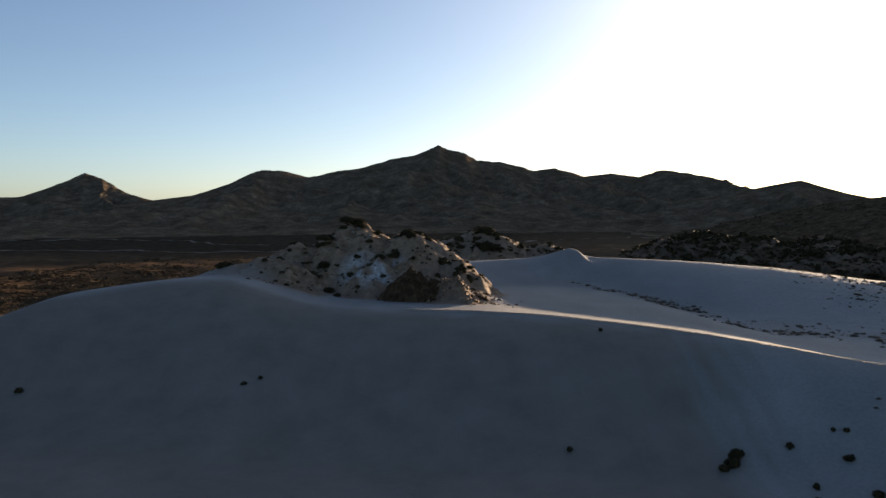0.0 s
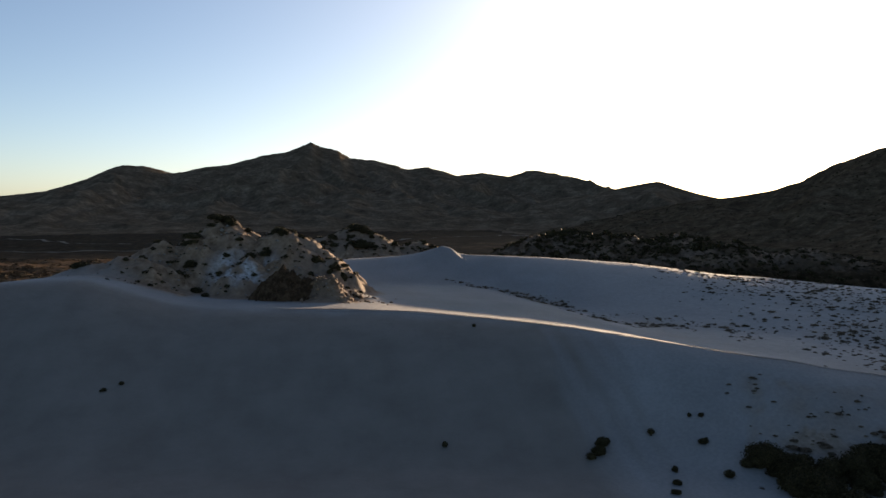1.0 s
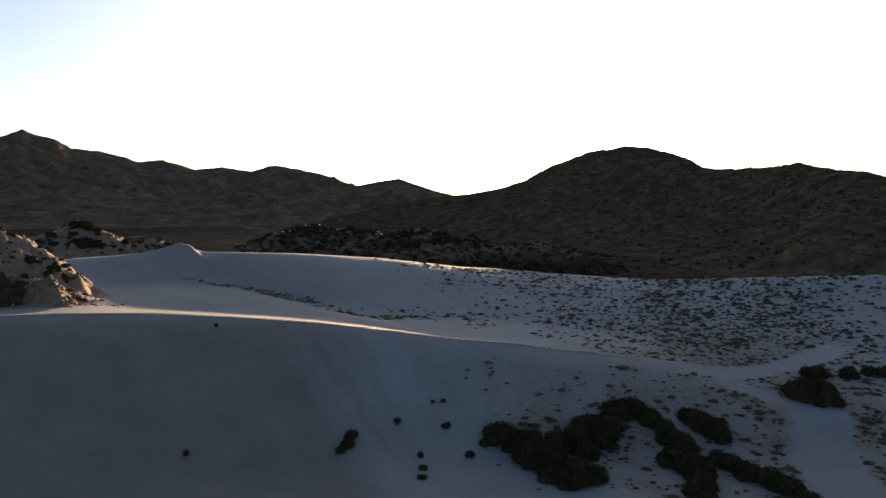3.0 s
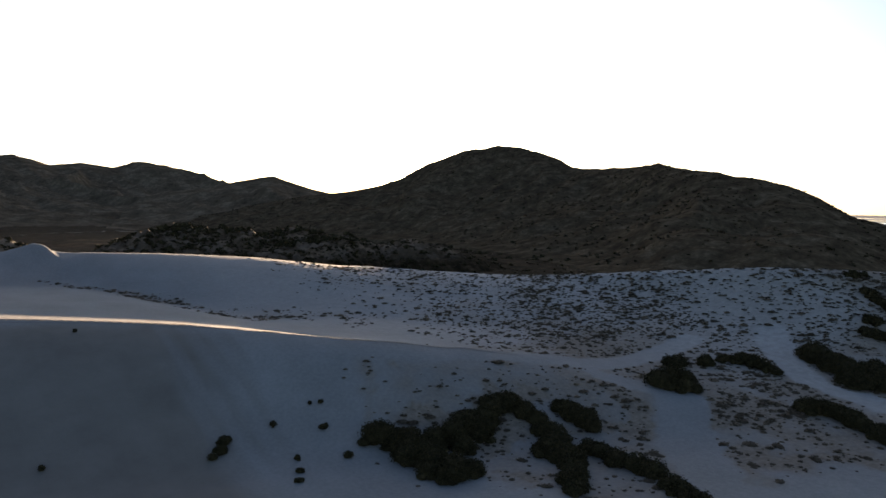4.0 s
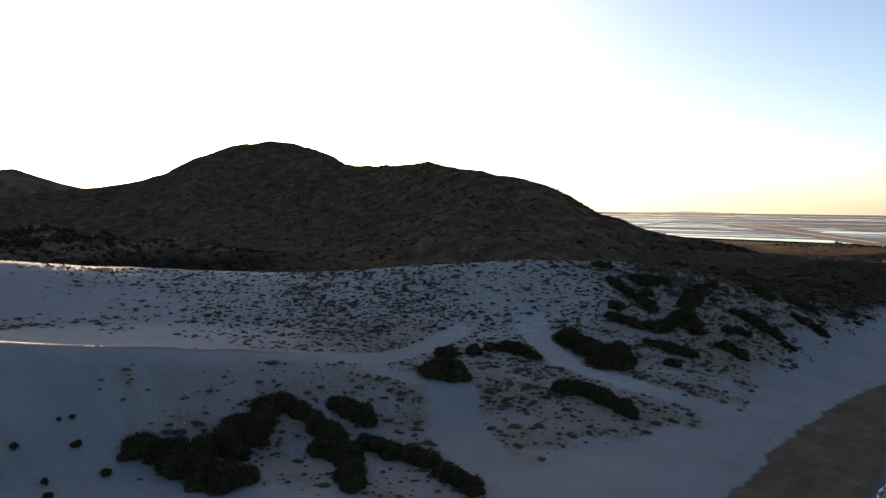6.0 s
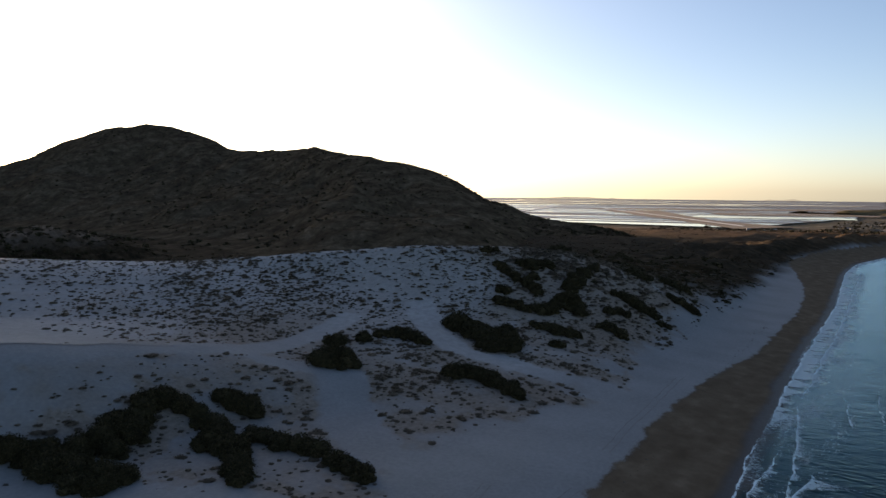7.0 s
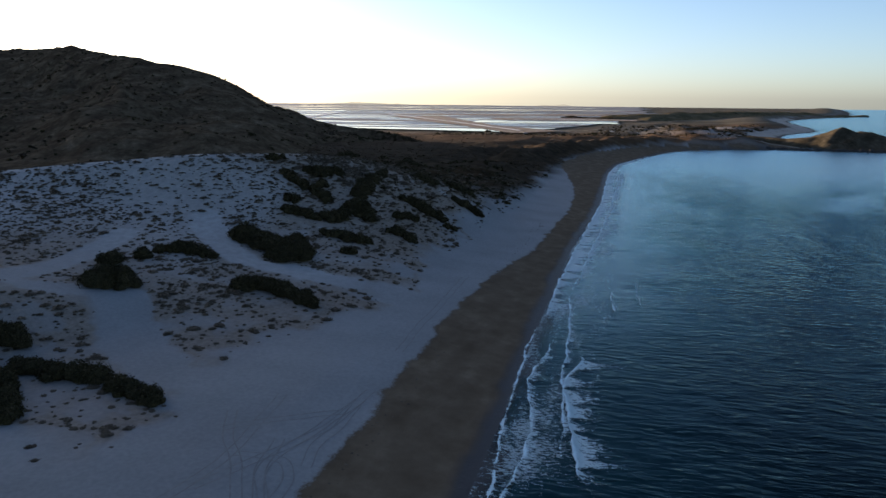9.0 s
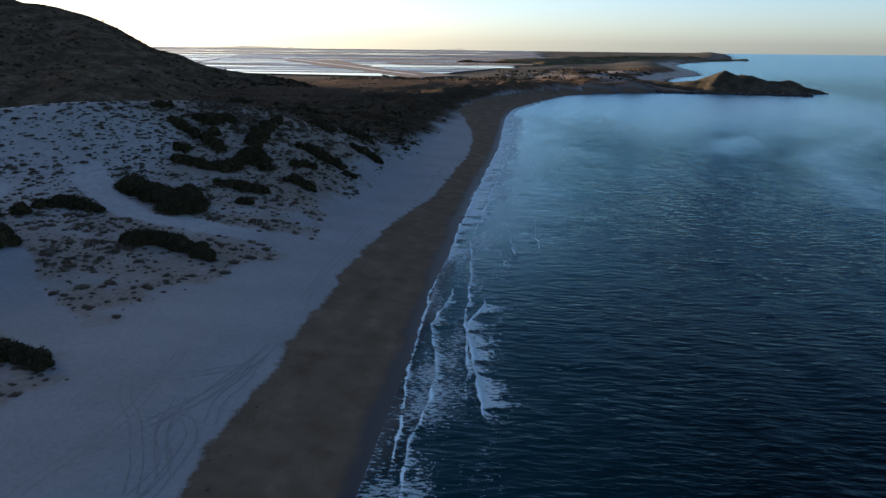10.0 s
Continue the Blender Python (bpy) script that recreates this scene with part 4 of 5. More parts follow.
SLOPE_SHRUBS_A = [
    [(253.6, 118.3, 1.4), (253.1, 115.4, 2.0), (251.7, 111.8, 2.2), (250.0, 108.9, 1.6)],
    [(262.1, 112.5, 1.8), (263.8, 109.4, 2.7), (269.0, 107.1, 2.7), (270.6, 104.1, 1.7)],
    [(251.7, 106.0, 1.8), (250.9, 103.3, 2.5), (248.5, 100.7, 1.9), (256.9, 105.3, 1.8)],
    [(288.1, 94.1, 2.2), (279.6, 94.0, 2.8), (269.5, 93.7, 3.1), (260.8, 93.6, 2.8), (294.8, 94.8, 1.6)],
    [(295.7, 112.5, 1.6), (545.0, 198.7, 3.3), (531.6, 188.8, 2.4)],
    [(474.5, 140.0, 2.1), (476.8, 135.6, 2.9), (440.4, 120.9, 2.6)],
    [(239.7, 110.3, 1.5), (240.0, 108.3, 1.7), (238.0, 110.4, 0.9)],
]
SLOPE_SHRUBS_B = [
    [(233.0, 108.5, 1.5), (233.9, 106.1, 2.0), (234.1, 102.7, 2.2), (234.8, 99.6, 2.0)],
    [(236.9, 96.9, 2.2), (239.0, 94.1, 2.4), (243.3, 92.6, 2.3)],
    [(247.4, 92.1, 2.7), (252.8, 90.8, 3.3), (251.5, 87.5, 3.1), (247.9, 84.7, 2.3), (254.2, 93.3, 1.9)],
    [(225.9, 91.7, 1.8), (226.8, 89.1, 2.5), (227.3, 85.9, 2.5), (228.2, 82.9, 2.3), (229.0, 80.3, 1.8)],
    [(214.7, 82.3, 1.3), (215.8, 80.6, 1.5)],
    [(276.6, 82.3, 1.5), (279.2, 80.0, 2.3), (278.8, 76.6, 2.7), (278.3, 73.5, 2.7), (279.3, 70.5, 2.3), (279.3, 67.6, 1.9)],
    [(245.0, 77.2, 1.5), (247.1, 75.2, 2.1), (246.1, 72.3, 2.2), (243.5, 69.7, 1.7)],
]
SLOPE_SHRUBS_C = [
    [(259.7, 78.9, 1.8), (263.4, 76.8, 2.0), (264.9, 74.4, 1.6)],
    [(309.9, 69.0, 1.8), (310.3, 65.5, 2.3), (310.2, 62.0, 2.3), (308.9, 59.5, 1.6)],
    [(274.4, 64.9, 1.4), (275.8, 62.8, 1.4)],
    [(256.8, 125.3, 1.2), (258.2, 123.2, 1.4), (261.6, 122.0, 1.0)],
    [(328.6, 74.9, 2.2), (333.1, 72.0, 2.5), (333.6, 68.3, 2.2)],
    [(312.6, 86.0, 1.9), (313.9, 82.6, 2.3), (314.1, 79.0, 2.1)],
]
for rows in SLOPE_SHRUBS_A + SLOPE_SHRUBS_B + SLOPE_SHRUBS_C:
    shrub("shrub", "dark dense shrub on the seaward dune slope", rows, group="shrubs on the dune slope", size=0.5)
FACE_PLANTS = [[(56.4, 147.6, 1.2), (55.0, 145.6, 1.2), (52.6, 144.0, 0.9)], [(66.8, 148.1, 0.7)], [(75.2, 142.5, 0.9)], [(75.9, 149.8, 0.4)], [(77.9, 148.8, 0.5)], [(66.4, 136.5, 0.6)], [(64.4, 131.4, 0.8)],
               [(62.5, 127.6, 0.8)], [(75.2, 132.4, 0.9)], [(25.1, 152.7, 0.5)], [(39.4, 193.9, 0.45)], [(-99.2, 180.2, 0.8)], [(-46.8, 181.3, 0.6)], [(-43.5, 183.3, 0.45)]]
for rows in FACE_PLANTS:
    shrub("low_bush", "small dark bush alone on the shaded dune face", rows, "bush", "bushes on the dune face", 0.8, 0.28)
KNOLL_PLANTS_A = [
    (-34.8, 285, 2.9),
    (-30.9, 286, 2.5),
    (-42.1, 278, 2.9),
    (-41.2, 269, 2.0),
    (-52, 283, 2.4),
    (-74, 262, 2.3),
    (-22, 270.7, 1.8),
    (-17.7, 273, 2.0),
    (-13, 286, 2.6),
    (-8.5, 286, 1.8),
    (-12.6, 279.5, 2.4),
    (-5.5, 281.7, 1.4),
    (0.2, 272.9, 2.0),
    (6.0, 265.5, 1.9),
    (9.5, 272, 1.6),
    (8.9, 264.3, 1.5),
    (-37.8, 257.3, 1.7),
]
KNOLL_PLANTS_B = [
    (-31.5, 264.1, 1.2),
    (-26, 276, 1.3),
    (-30, 270, 1.1),
    (-48, 270, 1.1),
    (-56, 266, 0.9),
    (-44, 262, 0.9),
    (-60, 262, 0.8),
    (-34, 250, 1.0),
    (-20, 260, 0.9),
    (-2, 264, 1.0),
    (2, 258, 0.8),
    (10, 257, 0.8),
    (14, 262, 0.9),
    (-64, 270, 1.0),
    (-28, 254, 0.8),
    (-17, 284, 1.2),
    (-24, 288, 1.3),
]
for x, y, r in KNOLL_PLANTS_A + KNOLL_PLANTS_B:
    shrub("knoll_bush", "low olive bush rooted in the rocky sand knoll", [(x, y, r)], "bush", "bushes on the rocky knoll", 0.85, 0.36)
for rows in ([(25, 514, 4.4), (30, 510, 3.7), (35, 506, 2.9)], [(27, 492, 4.2), (34, 492, 3.4)], [(10, 504, 2.8)], [(11, 496, 2.5)], [(22, 502, 2.2)], [(60, 512, 2.0)], [(70, 512, 1.8)], [(51, 508, 1.7)]):
    shrub("knoll_bush", "olive bush on a far sandy knoll", rows, "bush", "bushes on the far knoll", 0.85, 0.5)


def tuft_arrays(seed, blades=44):
    """A low tuft of radius 1: stiff blades leaning out of a small heap of litter."""
    r = np.random.default_rng(seed)
    az, out = r.uniform(0, 2 * np.pi, blades), r.uniform(0.2, 1.0, blades)
    foot = np.stack([0.55 * out * np.cos(az), 0.55 * out * np.sin(az), 0 * az - 0.05], 1)
    top = np.stack([1.05 * out * np.cos(az), 1.05 * out * np.sin(az), r.uniform(0.35, 0.8, blades) * (1.1 - 0.5 * out)], 1)
    side = np.stack([-np.sin(az), np.cos(az), 0 * az], 1) * r.uniform(0.10, 0.20, blades)[:, None]
    co = np.stack([foot - side, foot + side, top], 1).reshape(-1, 3)
    faces = np.arange(3 * blades).reshape(-1, 3)
    ring = 8
    a = np.linspace(0, 2 * np.pi, ring, endpoint=False)
    k = 0.72 + 0.3 * r.uniform(size=ring)
    low = np.stack([k * np.cos(a), k * np.sin(a), 0 * a - 0.12], 1)
    mid = np.stack([0.55 * k * np.cos(a), 0.55 * k * np.sin(a), 0.26 + 0.1 * r.uniform(size=ring)], 1)
    i = len(co)
    co = np.concatenate([co, low, mid, [[0, 0, 0.36]]])
    q = []
    for j in range(ring):
        n = (j + 1) % ring
        q += [[i + j, i + n, i + ring + n], [i + j, i + ring + n, i + ring + j], [i + ring + j, i + ring + n, i + 2 * ring]]
    return co, np.concatenate([faces, np.array(q)])


TUFTS = [tuft_arrays(s) for s in range(6)]


def near_line(x, y, pts, r):
    p = np.array(pts, float)
    best = np.full(x.shape, 1e9)
    for a, b in zip(p[:-1], p[1:]):
        d = b - a
        t = np.clip(((x - a[0]) * d[0] + (y - a[1]) * d[1]) / (d @ d), 0, 1)
        best = np.minimum(best, np.hypot(x - a[0] - t * d[0], y - a[1] - t * d[1]))
    return step(r * 1.25, r * 0.75, best)


# bare sand lanes between the plants
LANES = [([(99, 159), (109, 153), (123, 149), (138, 144), (152, 139), (179, 139), (196, 141)], 4.5), ([(153, 112), (140, 102), (131, 93), (122, 82)], 6.5), ([(216, 128), (206, 119), (194, 107), (191, 97), (192, 86), (190, 72)], 4.5), ([(146, 132), (151, 122), (153, 112)], 4.0)]


FOOT_ROW = [(30, 345), (55, 330), (71, 309), (79, 293), (89, 269), (92, 245), (104, 234), (116, 227)]


def tuft_density(x0, y0):
    x, y = x0 + 9 * fbm(x0 / 15, y0 / 15, 4, 411), y0 + 7 * fbm(x0 / 15 + 50, y0 / 15, 4, 412)
    hollow, crest, back, foot = curve(x, DUNE_X, HOLLOW_Y), curve(x, DUNE_X, CREST_Y), curve(x, DUNE_X, BACK_Y), curve(x, DUNE_X, FOOT_Y)
    clump = step(-0.15, 0.5, fbm(x / 11, y / 11, 3, 401))
    patch = step(-0.3, 0.4, fbm(x / 34, y / 34, 2, 403))
    d = 0.60 * step(118, 190, x) * step(crest - 2, crest + 12, y) * step(back + 6, back - 14, y) * (0.5 + 0.5 * clump) * (0.55 + 0.45 * patch)
    d = d + 0.22 * step(60, 110, x) * step(190, 130, x) * np.exp(-(((y - hollow - 3) / 9) ** 2)) * clump
    d = d + 0.34 * step(80, 106, x) * step(170, 150, x) * step(74, 86, y) * step(crest - 2, crest - 14, y) * (0.2 + 0.8 * clump)
    d = d + 0.42 * step(140, 165, x) * step(275, 245, x) * step(62, 74, y) * step(crest + 14, crest, y) * (0.25 + 0.75 * clump)
    d = d + 0.14 * step(185, 205, x) * step(290, 270, x) * step(57, 60, y) * step(72, 66, y) * clump
    d = d + 0.16 * step(218, 250, x) * step(62, 76, y) * step(350, 320, x)
    d = d + 0.9 * np.exp(-(((x - 214) / 20) ** 2 + ((y - 176) / 22) ** 2)) * (0.3 + 0.7 * clump)
    # a row of them along the foot of the second dune
    d = d + 0.5 * near_line(x0 + 2 * fbm(x0 / 8, y0 / 8, 3, 414), y0, FOOT_ROW, 3.2) * (0.25 + 0.75 * clump)
    for pts, r in LANES:
        d = d * (1 - near_line(x0 + 1.5 * fbm(x0 / 4, y0 / 4, 3, 413), y0, pts, r))
    return d


litter = ground.data.attributes.new("litter", "FLOAT", "POINT")
near = (GX > 50) & (GX < 450) & (GY > 50) & (GY < 410)
dust = np.zeros(GX.shape)
dust[near] = np.clip((tuft_density(GX[near], GY[near]) - 0.10 * step(150, 175, GY[near])) / (0.15 + 0.45 * step(150, 175, GY[near])) + 0.30 * fbm(GX[near] / 6, GY[near] / 6, 3, 405), 0, 1) * step(0.0, 0.05, tuft_density(GX[near], GY[near]))
NX, NY = GX[near], GY[near]
brush = step(205, 232, NX + 8 * fbm(NX / 14, NY / 14, 3, 406)) * step(60, 70, NY + 4 * fbm(NX / 9, NY / 9, 3, 407)) * step(-0.28, 0.0, fbm(NX / 13, NY / 13, 4, 408) + 0.35 * step(250, 290, NX))
brush = brush * step(130, 108, NY + 6 * fbm(NX / 10, NY / 10, 3, 409) - 0.25 * np.maximum(NX - 262, 0))
for bx, by, br in ((243, 103, 6.5), (271, 118, 9)):
    brush = brush * (1 - np.exp(-((np.hypot(NX - bx, NY - by) / br) ** 4)))
dust[near] = np.maximum(dust[near], 1.15 * brush) * (1 - 0.65 * skylit[near] * step(104, 116, NY) * step(262, 240, NX))
litter.data.foreach_set("value", dust.ravel().astype(np.float32))
tx, ty = rng.uniform(55, 345, 90000), rng.uniform(55, 400, 90000)
area = 290 * 345 / 90000
take = rng.uniform(size=90000) < 1.5 * tuft_density(tx, ty) * area
tx, ty = tx[take], ty[take]
tr = np.clip(np.exp(rng.normal(-0.62, 0.5, len(tx))), 0.22, 1.7) * (1 + 0.7 * step(235, 290, tx))
tz, tw = height(tx, ty), rng.uniform(0, 2 * np.pi, len(tx))
order = np.argsort(np.hypot(tx - 60, ty - 40) - 30 * tr)
single, rest = order[:280], order[280:]
tuft_meshes = [soup("tuft", co, faces, DRY) for co, faces in TUFTS]
for k in single:
    ob = new("grass_tuft", tuft_meshes[k % 6])
    ob.matrix_world = pose(tx[k], ty[k], tz[k] - 0.02, 0, 0, math.degrees(tw[k])) @ Matrix.Diagonal((tr[k] * 1.15, tr[k] * 0.95, tr[k] * 0.52, 1))
    tagged(ob, "low dry brown tuft on pale dune sand", "grass tuft", "dry tufts on the sand")


def scatter(name, label, category, x, y, z, r, turn, arrays, material, flat_z=0.85):
    """Many copies of small shapes joined into one mesh."""
    co, faces, n0 = [], [], 0
    for k, (c, f) in enumerate(arrays):
        m = np.arange(len(x)) % len(arrays) == k
        if not m.any():
            continue
        cs, sn = np.cos(turn[m])[:, None], np.sin(turn[m])[:, None]
        rr = r[m][:, None]
        px = x[m][:, None] + rr * (c[:, 0] * cs - c[:, 1] * sn)
        py = y[m][:, None] + rr * (c[:, 0] * sn + c[:, 1] * cs)
        pz = z[m][:, None] + rr * flat_z * c[:, 2] - 0.02
        co.append(np.stack([px, py, pz], -1).reshape(-1, 3))
        faces.append((n0 + np.arange(m.sum())[:, None, None] * len(c) + f[None]).reshape(-1, 3))
        n0 += m.sum() * len(c)
    ob = new(name, soup(name, np.concatenate(co), np.concatenate(faces), material))
    return tagged(ob, label, category, kind="stuff")


scatter("dry_tufts", "countless low dry tufts over the dune sand", "grass tufts", tx[rest], ty[rest], tz[rest], tr[rest], tw[rest], TUFTS, DRY, 0.52)

# scrub on the land behind, thinning with distance
def clump_arrays(seed):
    r = np.random.default_rng(seed)
    n = 34
    az, u = r.uniform(0, 2 * np.pi, n), r.uniform(0, 1, n)
    k = np.sqrt(1 - u * u)
    c = np.stack([k * np.cos(az), k * np.sin(az), 0.75 * u], 1) * r.uniform(0.6, 1.05, n)[:, None]
    a, b = r.normal(size=(n, 3)) * 0.34, r.normal(size=(n, 3)) * 0.34
    return np.stack([c - a, c + b, c + a - b * 0.4], 1).reshape(-1, 3), np.arange(3 * n).reshape(-1, 3)


CLUMPS = [clump_arrays(s) for s in range(20, 25)]
n_try = 110000
sx = np.concatenate([rng.uniform(-330, 700, n_try), rng.uniform(140, 330, 14000), rng.uniform(250, 620, 20000), rng.uniform(-330, -70, 30000), rng.uniform(520, 1150, 26000), rng.uniform(950, 1500, 15000)])
sy = np.concatenate([rng.uniform(40, 800, n_try), rng.uniform(470, 600, 14000), rng.uniform(20, 300, 20000), rng.uniform(300, 640, 30000), rng.uniform(-150, 260, 26000), rng.uniform(-230, 40, 15000)])
far = np.hypot(sx, sy)
ok = (far > 180) & (rng.uniform(size=len(sx)) < scrubby(sx, sy, sy - shore(sx) + 23) * np.clip(300 / far, 0.25, 1) ** 1.2 * (1 - 0.6 * step(280, 420, sx) * step(950, 900, sx)) * (1 - 0.55 * step(340, 300, sx) * step(150, 130, sy)) * (0.35 + 0.65 * step(-0.2, 0.4, fbm(sx / 25, sy / 25, 3, 501)))) & (sy - shore(sx) > 36)
sx, sy = sx[ok], sy[ok]
sr = np.exp(rng.normal(-0.05, 0.4, len(sx))) * np.clip(np.hypot(sx, sy) / 400, 1, 1.7) * (1 - 0.4 * step(480, 620, sx)) * (1 + 0.15 * step(960, 1020, sx))
dry = (sx < -60) | (rng.uniform(size=len(sx)) < 0.25 + 0.6 * step(260, 340, sx) + 0.15 * step(450, 560, sx) - 0.6 * step(980, 1060, sx))
sw = rng.uniform(0, 6.28, len(sx))
scatter("scrub", "dense low dark scrub behind the dunes", "scrub", sx[~dry], sy[~dry], height(sx[~dry], sy[~dry]), sr[~dry], sw[~dry], CLUMPS, GREEN, 0.9)
scatter("dry_scrub", "low brown scrub on the plain behind the dunes", "scrub", sx[dry], sy[dry], height(sx[dry], sy[dry]), sr[dry] * 0.55, sw[dry], CLUMPS, STRAW, 0.55)


# low bushes over the whole hillside
spots = np.zeros(len(hill.data.vertices) * 3)
hill.data.vertices.foreach_get("co", spots)
spots = spots.reshape(-1, 3)
spots = spots[(spots[:, 2] > 11)]
spots = spots[rng.permutation(len(spots))[:15000]]
thick = rng.uniform(size=len(spots)) < 0.3 + 0.7 * step(-0.25, 0.3, fbm(spots[:, 0] / 45, spots[:, 1] / 45, 3, 505))
spots = spots[thick] + np.concatenate([rng.normal(0, 1.6, (thick.sum(), 2)), np.full((thick.sum(), 1), -0.5)], 1)
br = np.exp(rng.normal(0.1, 0.35, len(spots)))
leafy = rng.uniform(size=len(spots)) < 0.55
for m, colour, what in ((leafy, GREEN, "dark olive bushes dotted over the hillside"), (~leafy, STRAW, "dry brown bushes dotted over the hillside")):
    scatter("hill_scrub", what, "scrub", spots[m, 0], spots[m, 1], spots[m, 2], br[m], rng.uniform(0, 6.28, m.sum()), CLUMPS, colour, 0.8)

# ---- stones and small growth on the knolls ----
STONE = plain_material("weathered_stone", [(0.3, (0.10, 0.082, 0.064)), (0.7, (0.28, 0.245, 0.21))], 1.2, 0.9)


def stone_arrays(seed):
    r = np.random.default_rng(seed)
    bm = bmesh.new()
    bmesh.ops.create_icosphere(bm, subdivisions=1, radius=1.0)
    co = np.array([v.co[:] for v in bm.verts]) * r.uniform(0.6, 1.15, (len(bm.verts), 1)) * [1, 0.8, 0.6]
    faces = np.array([[v.index for v in f.verts] for f in bm.faces])
    bm.free()
    return co, faces


STONES = [stone_arrays(s) for s in range(40, 45)]


def on_humps(rows, x0, x1, y0, y1, n, low):
    x, y = rng.uniform(x0, x1, n), rng.uniform(y0, y1, n)
    keep = cones(x, y, rows) > low + 4 * rng.uniform(size=n)
    return x[keep], y[keep]


kx, ky = on_humps(KNOLL, -95, 30, 235, 310, 2600, 27)
m = rng.uniform(size=len(kx)) < (0.1 + 0.9 * step(-74, -52, kx)) * 0.25 + 0.75 * step(-74, -52, kx) * step(-0.1, 0.4, fbm(kx / 8, ky / 8, 3, 601))
kx, ky = kx[m], ky[m]
scatter("knoll_stones", "loose weathered stones on the sandy knoll", "stones", kx, ky, height(kx, ky), np.exp(rng.normal(-1.1, 0.5, len(kx))), rng.uniform(0, 6.28, len(kx)), STONES, STONE, 1.0)
OUTCROP = mountain_material("dark_broken_rock", [(0.3, (0.024, 0.016, 0.010)), (0.5, (0.066, 0.043, 0.026)), (0.66, (0.125, 0.083, 0.052)), (0.8, (0.24, 0.165, 0.105))], 22.0)
ox, oy = np.meshgrid(np.arange(-25, 17, 0.35), np.arange(238, 263, 0.35))
top = 37.6 - 1.02 * np.hypot((ox + 10.5) / 1.05, (oy - 250.5) / 0.85)
rib = 33.6 - 0.36 * np.maximum(ox + 4, 0) - 1.1 * np.maximum(-4 - ox, 0) - 0.8 * np.abs(oy - 250 - 2.5 * fbm(ox / 6, ox * 0, 3, 771)) - 2.0 * step(-3, -9, ox)
oz = np.maximum(top, rib) + 5.2 * (ridged(ox / 6, oy / 6, 5, 772, 0.66) - 0.60) + 2.4 * (ridged(ox / 2.1, oy / 2.1, 3, 773, 0.6) - 0.5)
tagged(sheet("rock_outcrop", ox, oy, np.maximum(oz, height(ox, oy) - 2.0), OUTCROP), "dark brown jagged rock outcrop on the sandy knoll", "rock outcrop", kind="structure")
RUBBLE = plain_material("brown_rubble", [(0.3, (0.11, 0.072, 0.045)), (0.7, (0.29, 0.20, 0.13))], 1.5, 0.9)
cx, cy = rng.normal(CRAG[0] + 13, 6.5, 260), rng.normal(CRAG[1] + 4, 5, 260)
scatter("crag_rubble", "brown broken rubble under the rock outcrop", "rubble", cx, cy, height(cx, cy), np.exp(rng.normal(-0.75, 0.5, 260)), rng.uniform(0, 6.28, 260), STONES, RUBBLE, 1.0)
hx, hy = on_humps(KNOLL, -95, 30, 235, 310, 800, 28)
hm = rng.uniform(size=len(hx)) < 0.12 + 0.88 * step(-72, -50, hx)
hx, hy = hx[hm], hy[hm]
fx, fy = on_humps(KNOLL_FAR, -40, 110, 480, 560, 700, 24)
dx, dy = on_humps(SCRUB_DUNE, 110, 380, 430, 580, 1500, 18)
dr = np.exp(rng.normal(-0.1, 0.4, len(dx)))
m = rng.uniform(size=len(dx)) < 0.25
scatter("dune_brush", "low brown and olive brush over a far dune", "scrub", dx[~m], dy[~m], height(dx[~m], dy[~m]), dr[~m], rng.uniform(0, 6.28, (~m).sum()), CLUMPS, STRAW, 0.7)
dx, dy = dx[m], dy[m]
px, py = np.concatenate([hx, fx, dx]), np.concatenate([hy, fy, dy])
pr = np.concatenate([np.exp(rng.normal(-0.75, 0.4, len(hx))), np.exp(rng.normal(-0.1, 0.4, len(fx))), np.exp(rng.normal(0.0, 0.4, len(dx)))])
scatter("knoll_scrub", "small dark brush growing over the sandy knolls", "scrub", px, py, height(px, py), pr, rng.uniform(0, 6.28, len(px)), CLUMPS, GREEN, 0.8)

# low brush thinning out over the grey slope between the hillock and the scrub land
slope = np.random.default_rng(23)
bx, by = slope.uniform(255, 450, 5200), slope.uniform(48, 130, 5200)
bv = by - shore(bx) + 23
keep = slope.uniform(size=5200) < step(56, 66, bv + 4 * fbm(bx / 12, by / 12, 3, 421)) * step(250, 320, bx) * (0.15 + 0.85 * step(-0.2, 0.35, fbm(bx / 13, by / 9, 3, 422)))
bx, by = bx[keep], by[keep]
half = slope.uniform(size=len(bx)) < 0.55
scatter("slope_tufts", "dry brown tufts over a grey sandy slope", "grass", bx[half], by[half], height(bx[half], by[half]), np.exp(slope.normal(-0.25, 0.4, half.sum())), slope.uniform(0, 6.28, half.sum()), TUFTS, DRY, 0.5)
bx, by = bx[~half], by[~half]
scatter("slope_brush", "small dark brush over a grey sandy slope", "scrub", bx, by, height(bx, by), np.exp(slope.normal(-0.45, 0.45, len(bx))), slope.uniform(0, 6.28, len(bx)), CLUMPS, GREEN, 0.6)

# ---- wheel marks, wrack ----
MARK = plain_material("pressed_sand", [(0.3, (0.168, 0.158, 0.149)), (0.7, (0.232, 0.221, 0.208))], 0.8, 0.95)
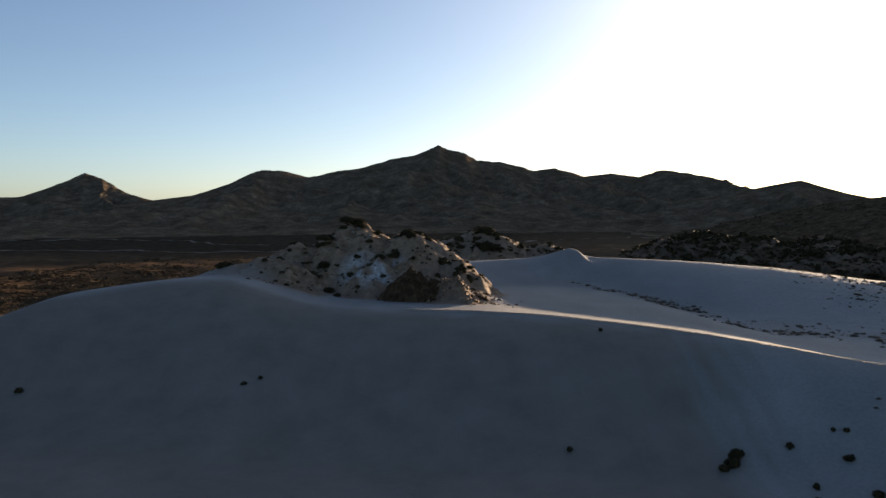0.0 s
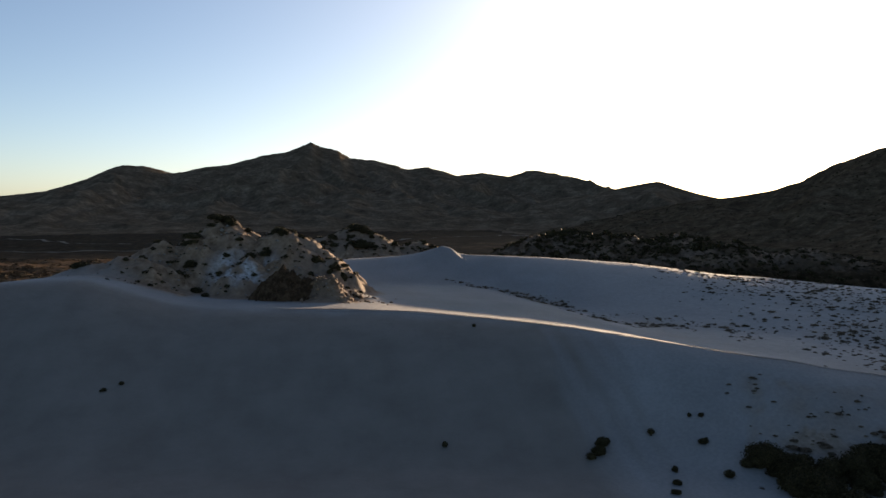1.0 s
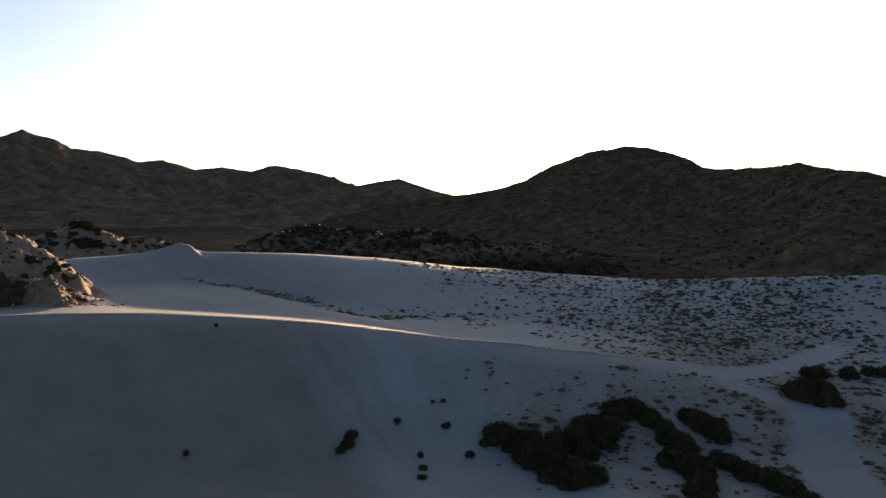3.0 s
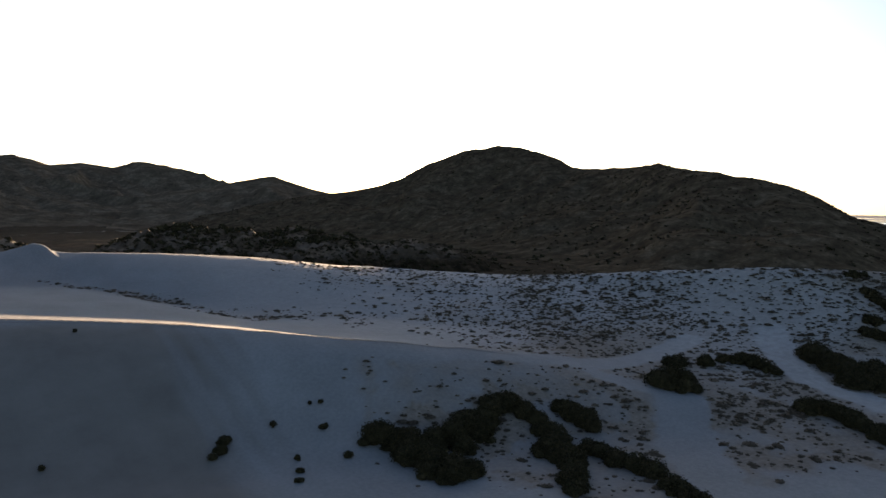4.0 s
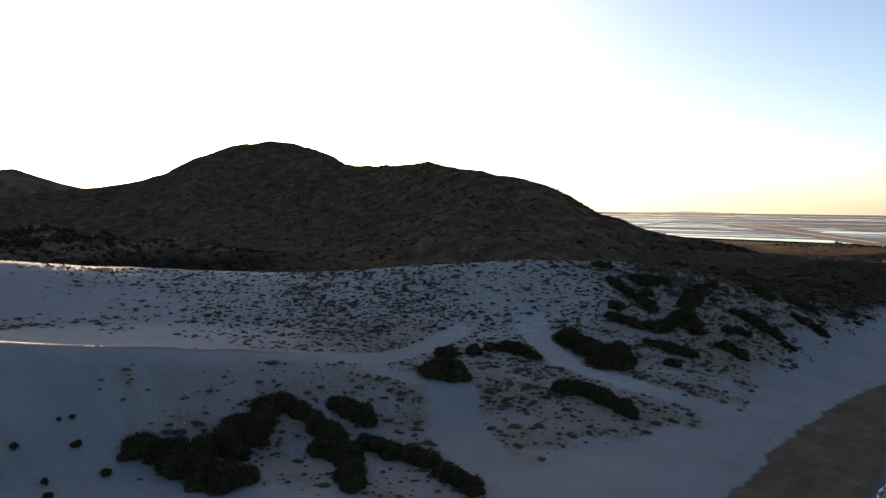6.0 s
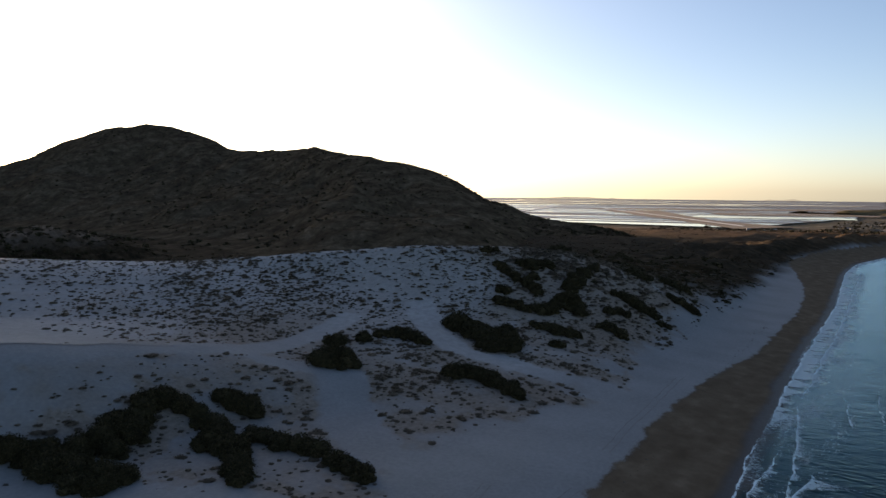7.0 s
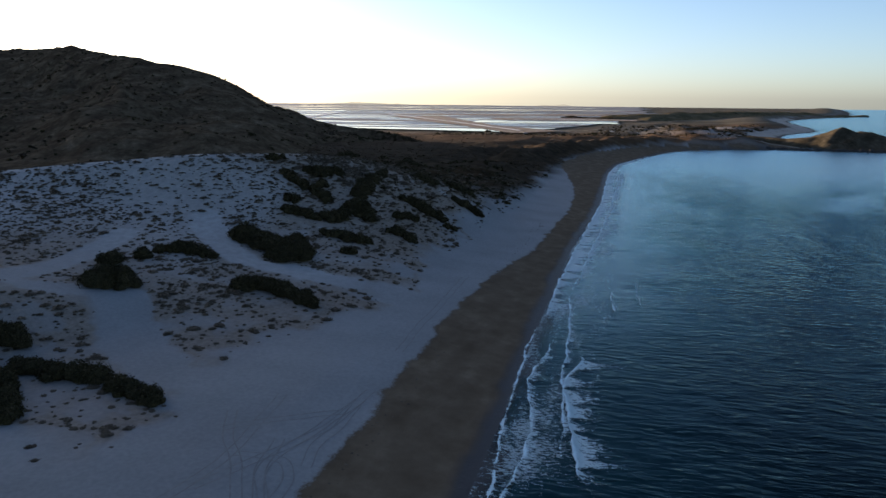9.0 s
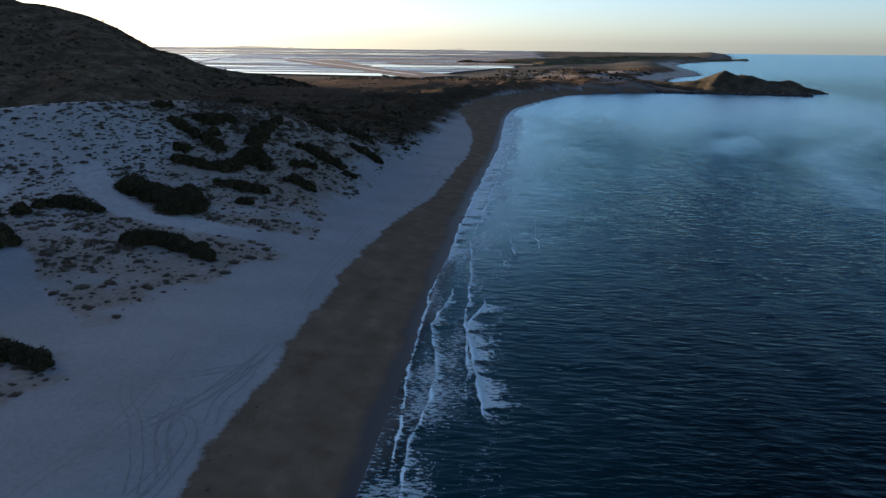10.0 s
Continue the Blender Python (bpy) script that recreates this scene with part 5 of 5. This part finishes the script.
DRIVES = [[(62, 51), (86, 47), (95, 51), (105, 53)], [(70, 45), (87, 44), (94, 45.5), (99, 49), (98, 56)], [(98, 44), (106, 47), (115, 45.5), (121, 42.5)], [(78, 60), (99, 57), (120, 59)],
          [(80, 48.5), (92, 53), (103, 60), (112, 64)], [(84, 46), (97, 50.5), (112, 49), (124, 44)], [(88, 57), (101, 51.5), (113, 47.5), (128, 46)], [(104, 62), (112, 54), (118, 47)], [(150, 47), (185, 47.5), (220, 47)]]
for k, way in enumerate(DRIVES):
    way = np.array(way, float)
    way[:, 1] = np.maximum(way[:, 1], shore(way[:, 0]) + 23.5)
    side = np.gradient(way, axis=0)
    side = np.stack([-side[:, 1], side[:, 0]], 1) / np.hypot(*side.T)[:, None] * 0.75
    for o in (-1, 1):
        ribbon("wheel_mark", way + o * side, 0.20, MARK, "faint wheel mark pressed into the beach sand", "wheel mark", 0.03, 0.55, 610 + k, 0.8)
for k, o in enumerate((-1.5, 0.2, 1.6)):
    ribbon("wheel_mark", [(-12, 219 + o), (10, 213.5 + o), (35, 204 + o), (60, 191.5 + o), (82, 177 + o), (99, 163 + o), (118, 154 + o), (132, 148 + o)], 0.5, MARK, "wheel mark along the dune crest", "wheel mark", 0.06, 0.35, 630 + k, 1.0)
wv = np.sort(rng.uniform(70, 330, 260))
wyy = shore(wv) + 17.6 + rng.normal(0, 0.7, 260) - 1.2 * fbm(wv / 9, (shore(wv) + 17.6) / 9, 4, 71)
scatter("wrack", "dark line of dried seaweed at the tide mark", "seaweed", wv, wyy, height(wv, wyy), np.exp(rng.normal(-1.5, 0.45, 260)), rng.uniform(0, 6.28, 260), TUFTS, DRY, 0.3)

# ---- huts by the salt ponds ----
WALL_WHITE = plain_material("white_wall", [(0.3, (0.55, 0.52, 0.48)), (0.7, (0.7, 0.68, 0.64))], 0.8, 0.9)
ROOF = plain_material("grey_sheet_roof", [(0.3, (0.16, 0.15, 0.14)), (0.7, (0.25, 0.24, 0.23))], 1.0, 0.6)
DARK = plain_material("dark_pane", [(0.3, (0.02, 0.02, 0.025)), (0.7, (0.03, 0.03, 0.035))], 1.0, 0.2)


def part(name, bm, material, parent, label=""):
    me = bpy.data.meshes.new(name)
    bm.to_mesh(me)
    bm.free()
    me.materials.append(material)
    ob = new(name, me)
    ob.parent = parent
    if label:
        tagged(ob, label)
    return ob


def block(cx, cy, cz, w, d, h):
    bm = bmesh.new()
    bmesh.ops.create_cube(bm, size=1.0, matrix=Matrix.Translation((cx, cy, cz)) @ Matrix.Diagonal((w, d, h, 1)))
    return bm


def hut():
    root = new("hut")
    part("wall", block(0, 0, 1.5, 7, 11, 3.0), WALL_WHITE, root)
    bm = bmesh.new()
    v = [bm.verts.new(p) for p in ((-4, -6, 2.9), (4, -6, 2.9), (4, 6, 2.9), (-4, 6, 2.9), (0, -6, 4.8), (0, 6, 4.8))]
    for f in ((0, 1, 4), (2, 3, 5), (0, 4, 5, 3), (1, 2, 5, 4), (0, 3, 2, 1)):
        bm.faces.new([v[i] for i in f])
    part("roof", bm, ROOF, root)
    part("door", block(-3.53, 1.5, 1.05, 0.08, 1.1, 2.1), DARK, root)
    for y in (-3, 4):
        part("window", block(-3.53, y, 1.7, 0.08, 1.3, 1.1), DARK, root)
    return tagged(root, "small white hut with a pitched roof by the salt ponds", "hut", "huts by the salt ponds")


first = hut()
for k, (x, y, w, size) in enumerate(((1100, 137, 20, 0.5), (1104, 128, -15, 0.42), (1112, 119, 60, 0.4), (1128, 107, 5, 0.55), (1124, 112, 35, 0.4), (1214, 31, 80, 0.5), (1222, 40, 10, 0.42), (1206, 22, -30, 0.55), (1190, 19, 15, 0.4))):
    m = pose(x, y, float(height(np.array([x]), np.array([y]))[0]) - 0.05, 0, 0, w) @ Matrix.Scale(size, 4)
    if k:
        copy_thing(first, m)
    else:
        first.matrix_basis = m
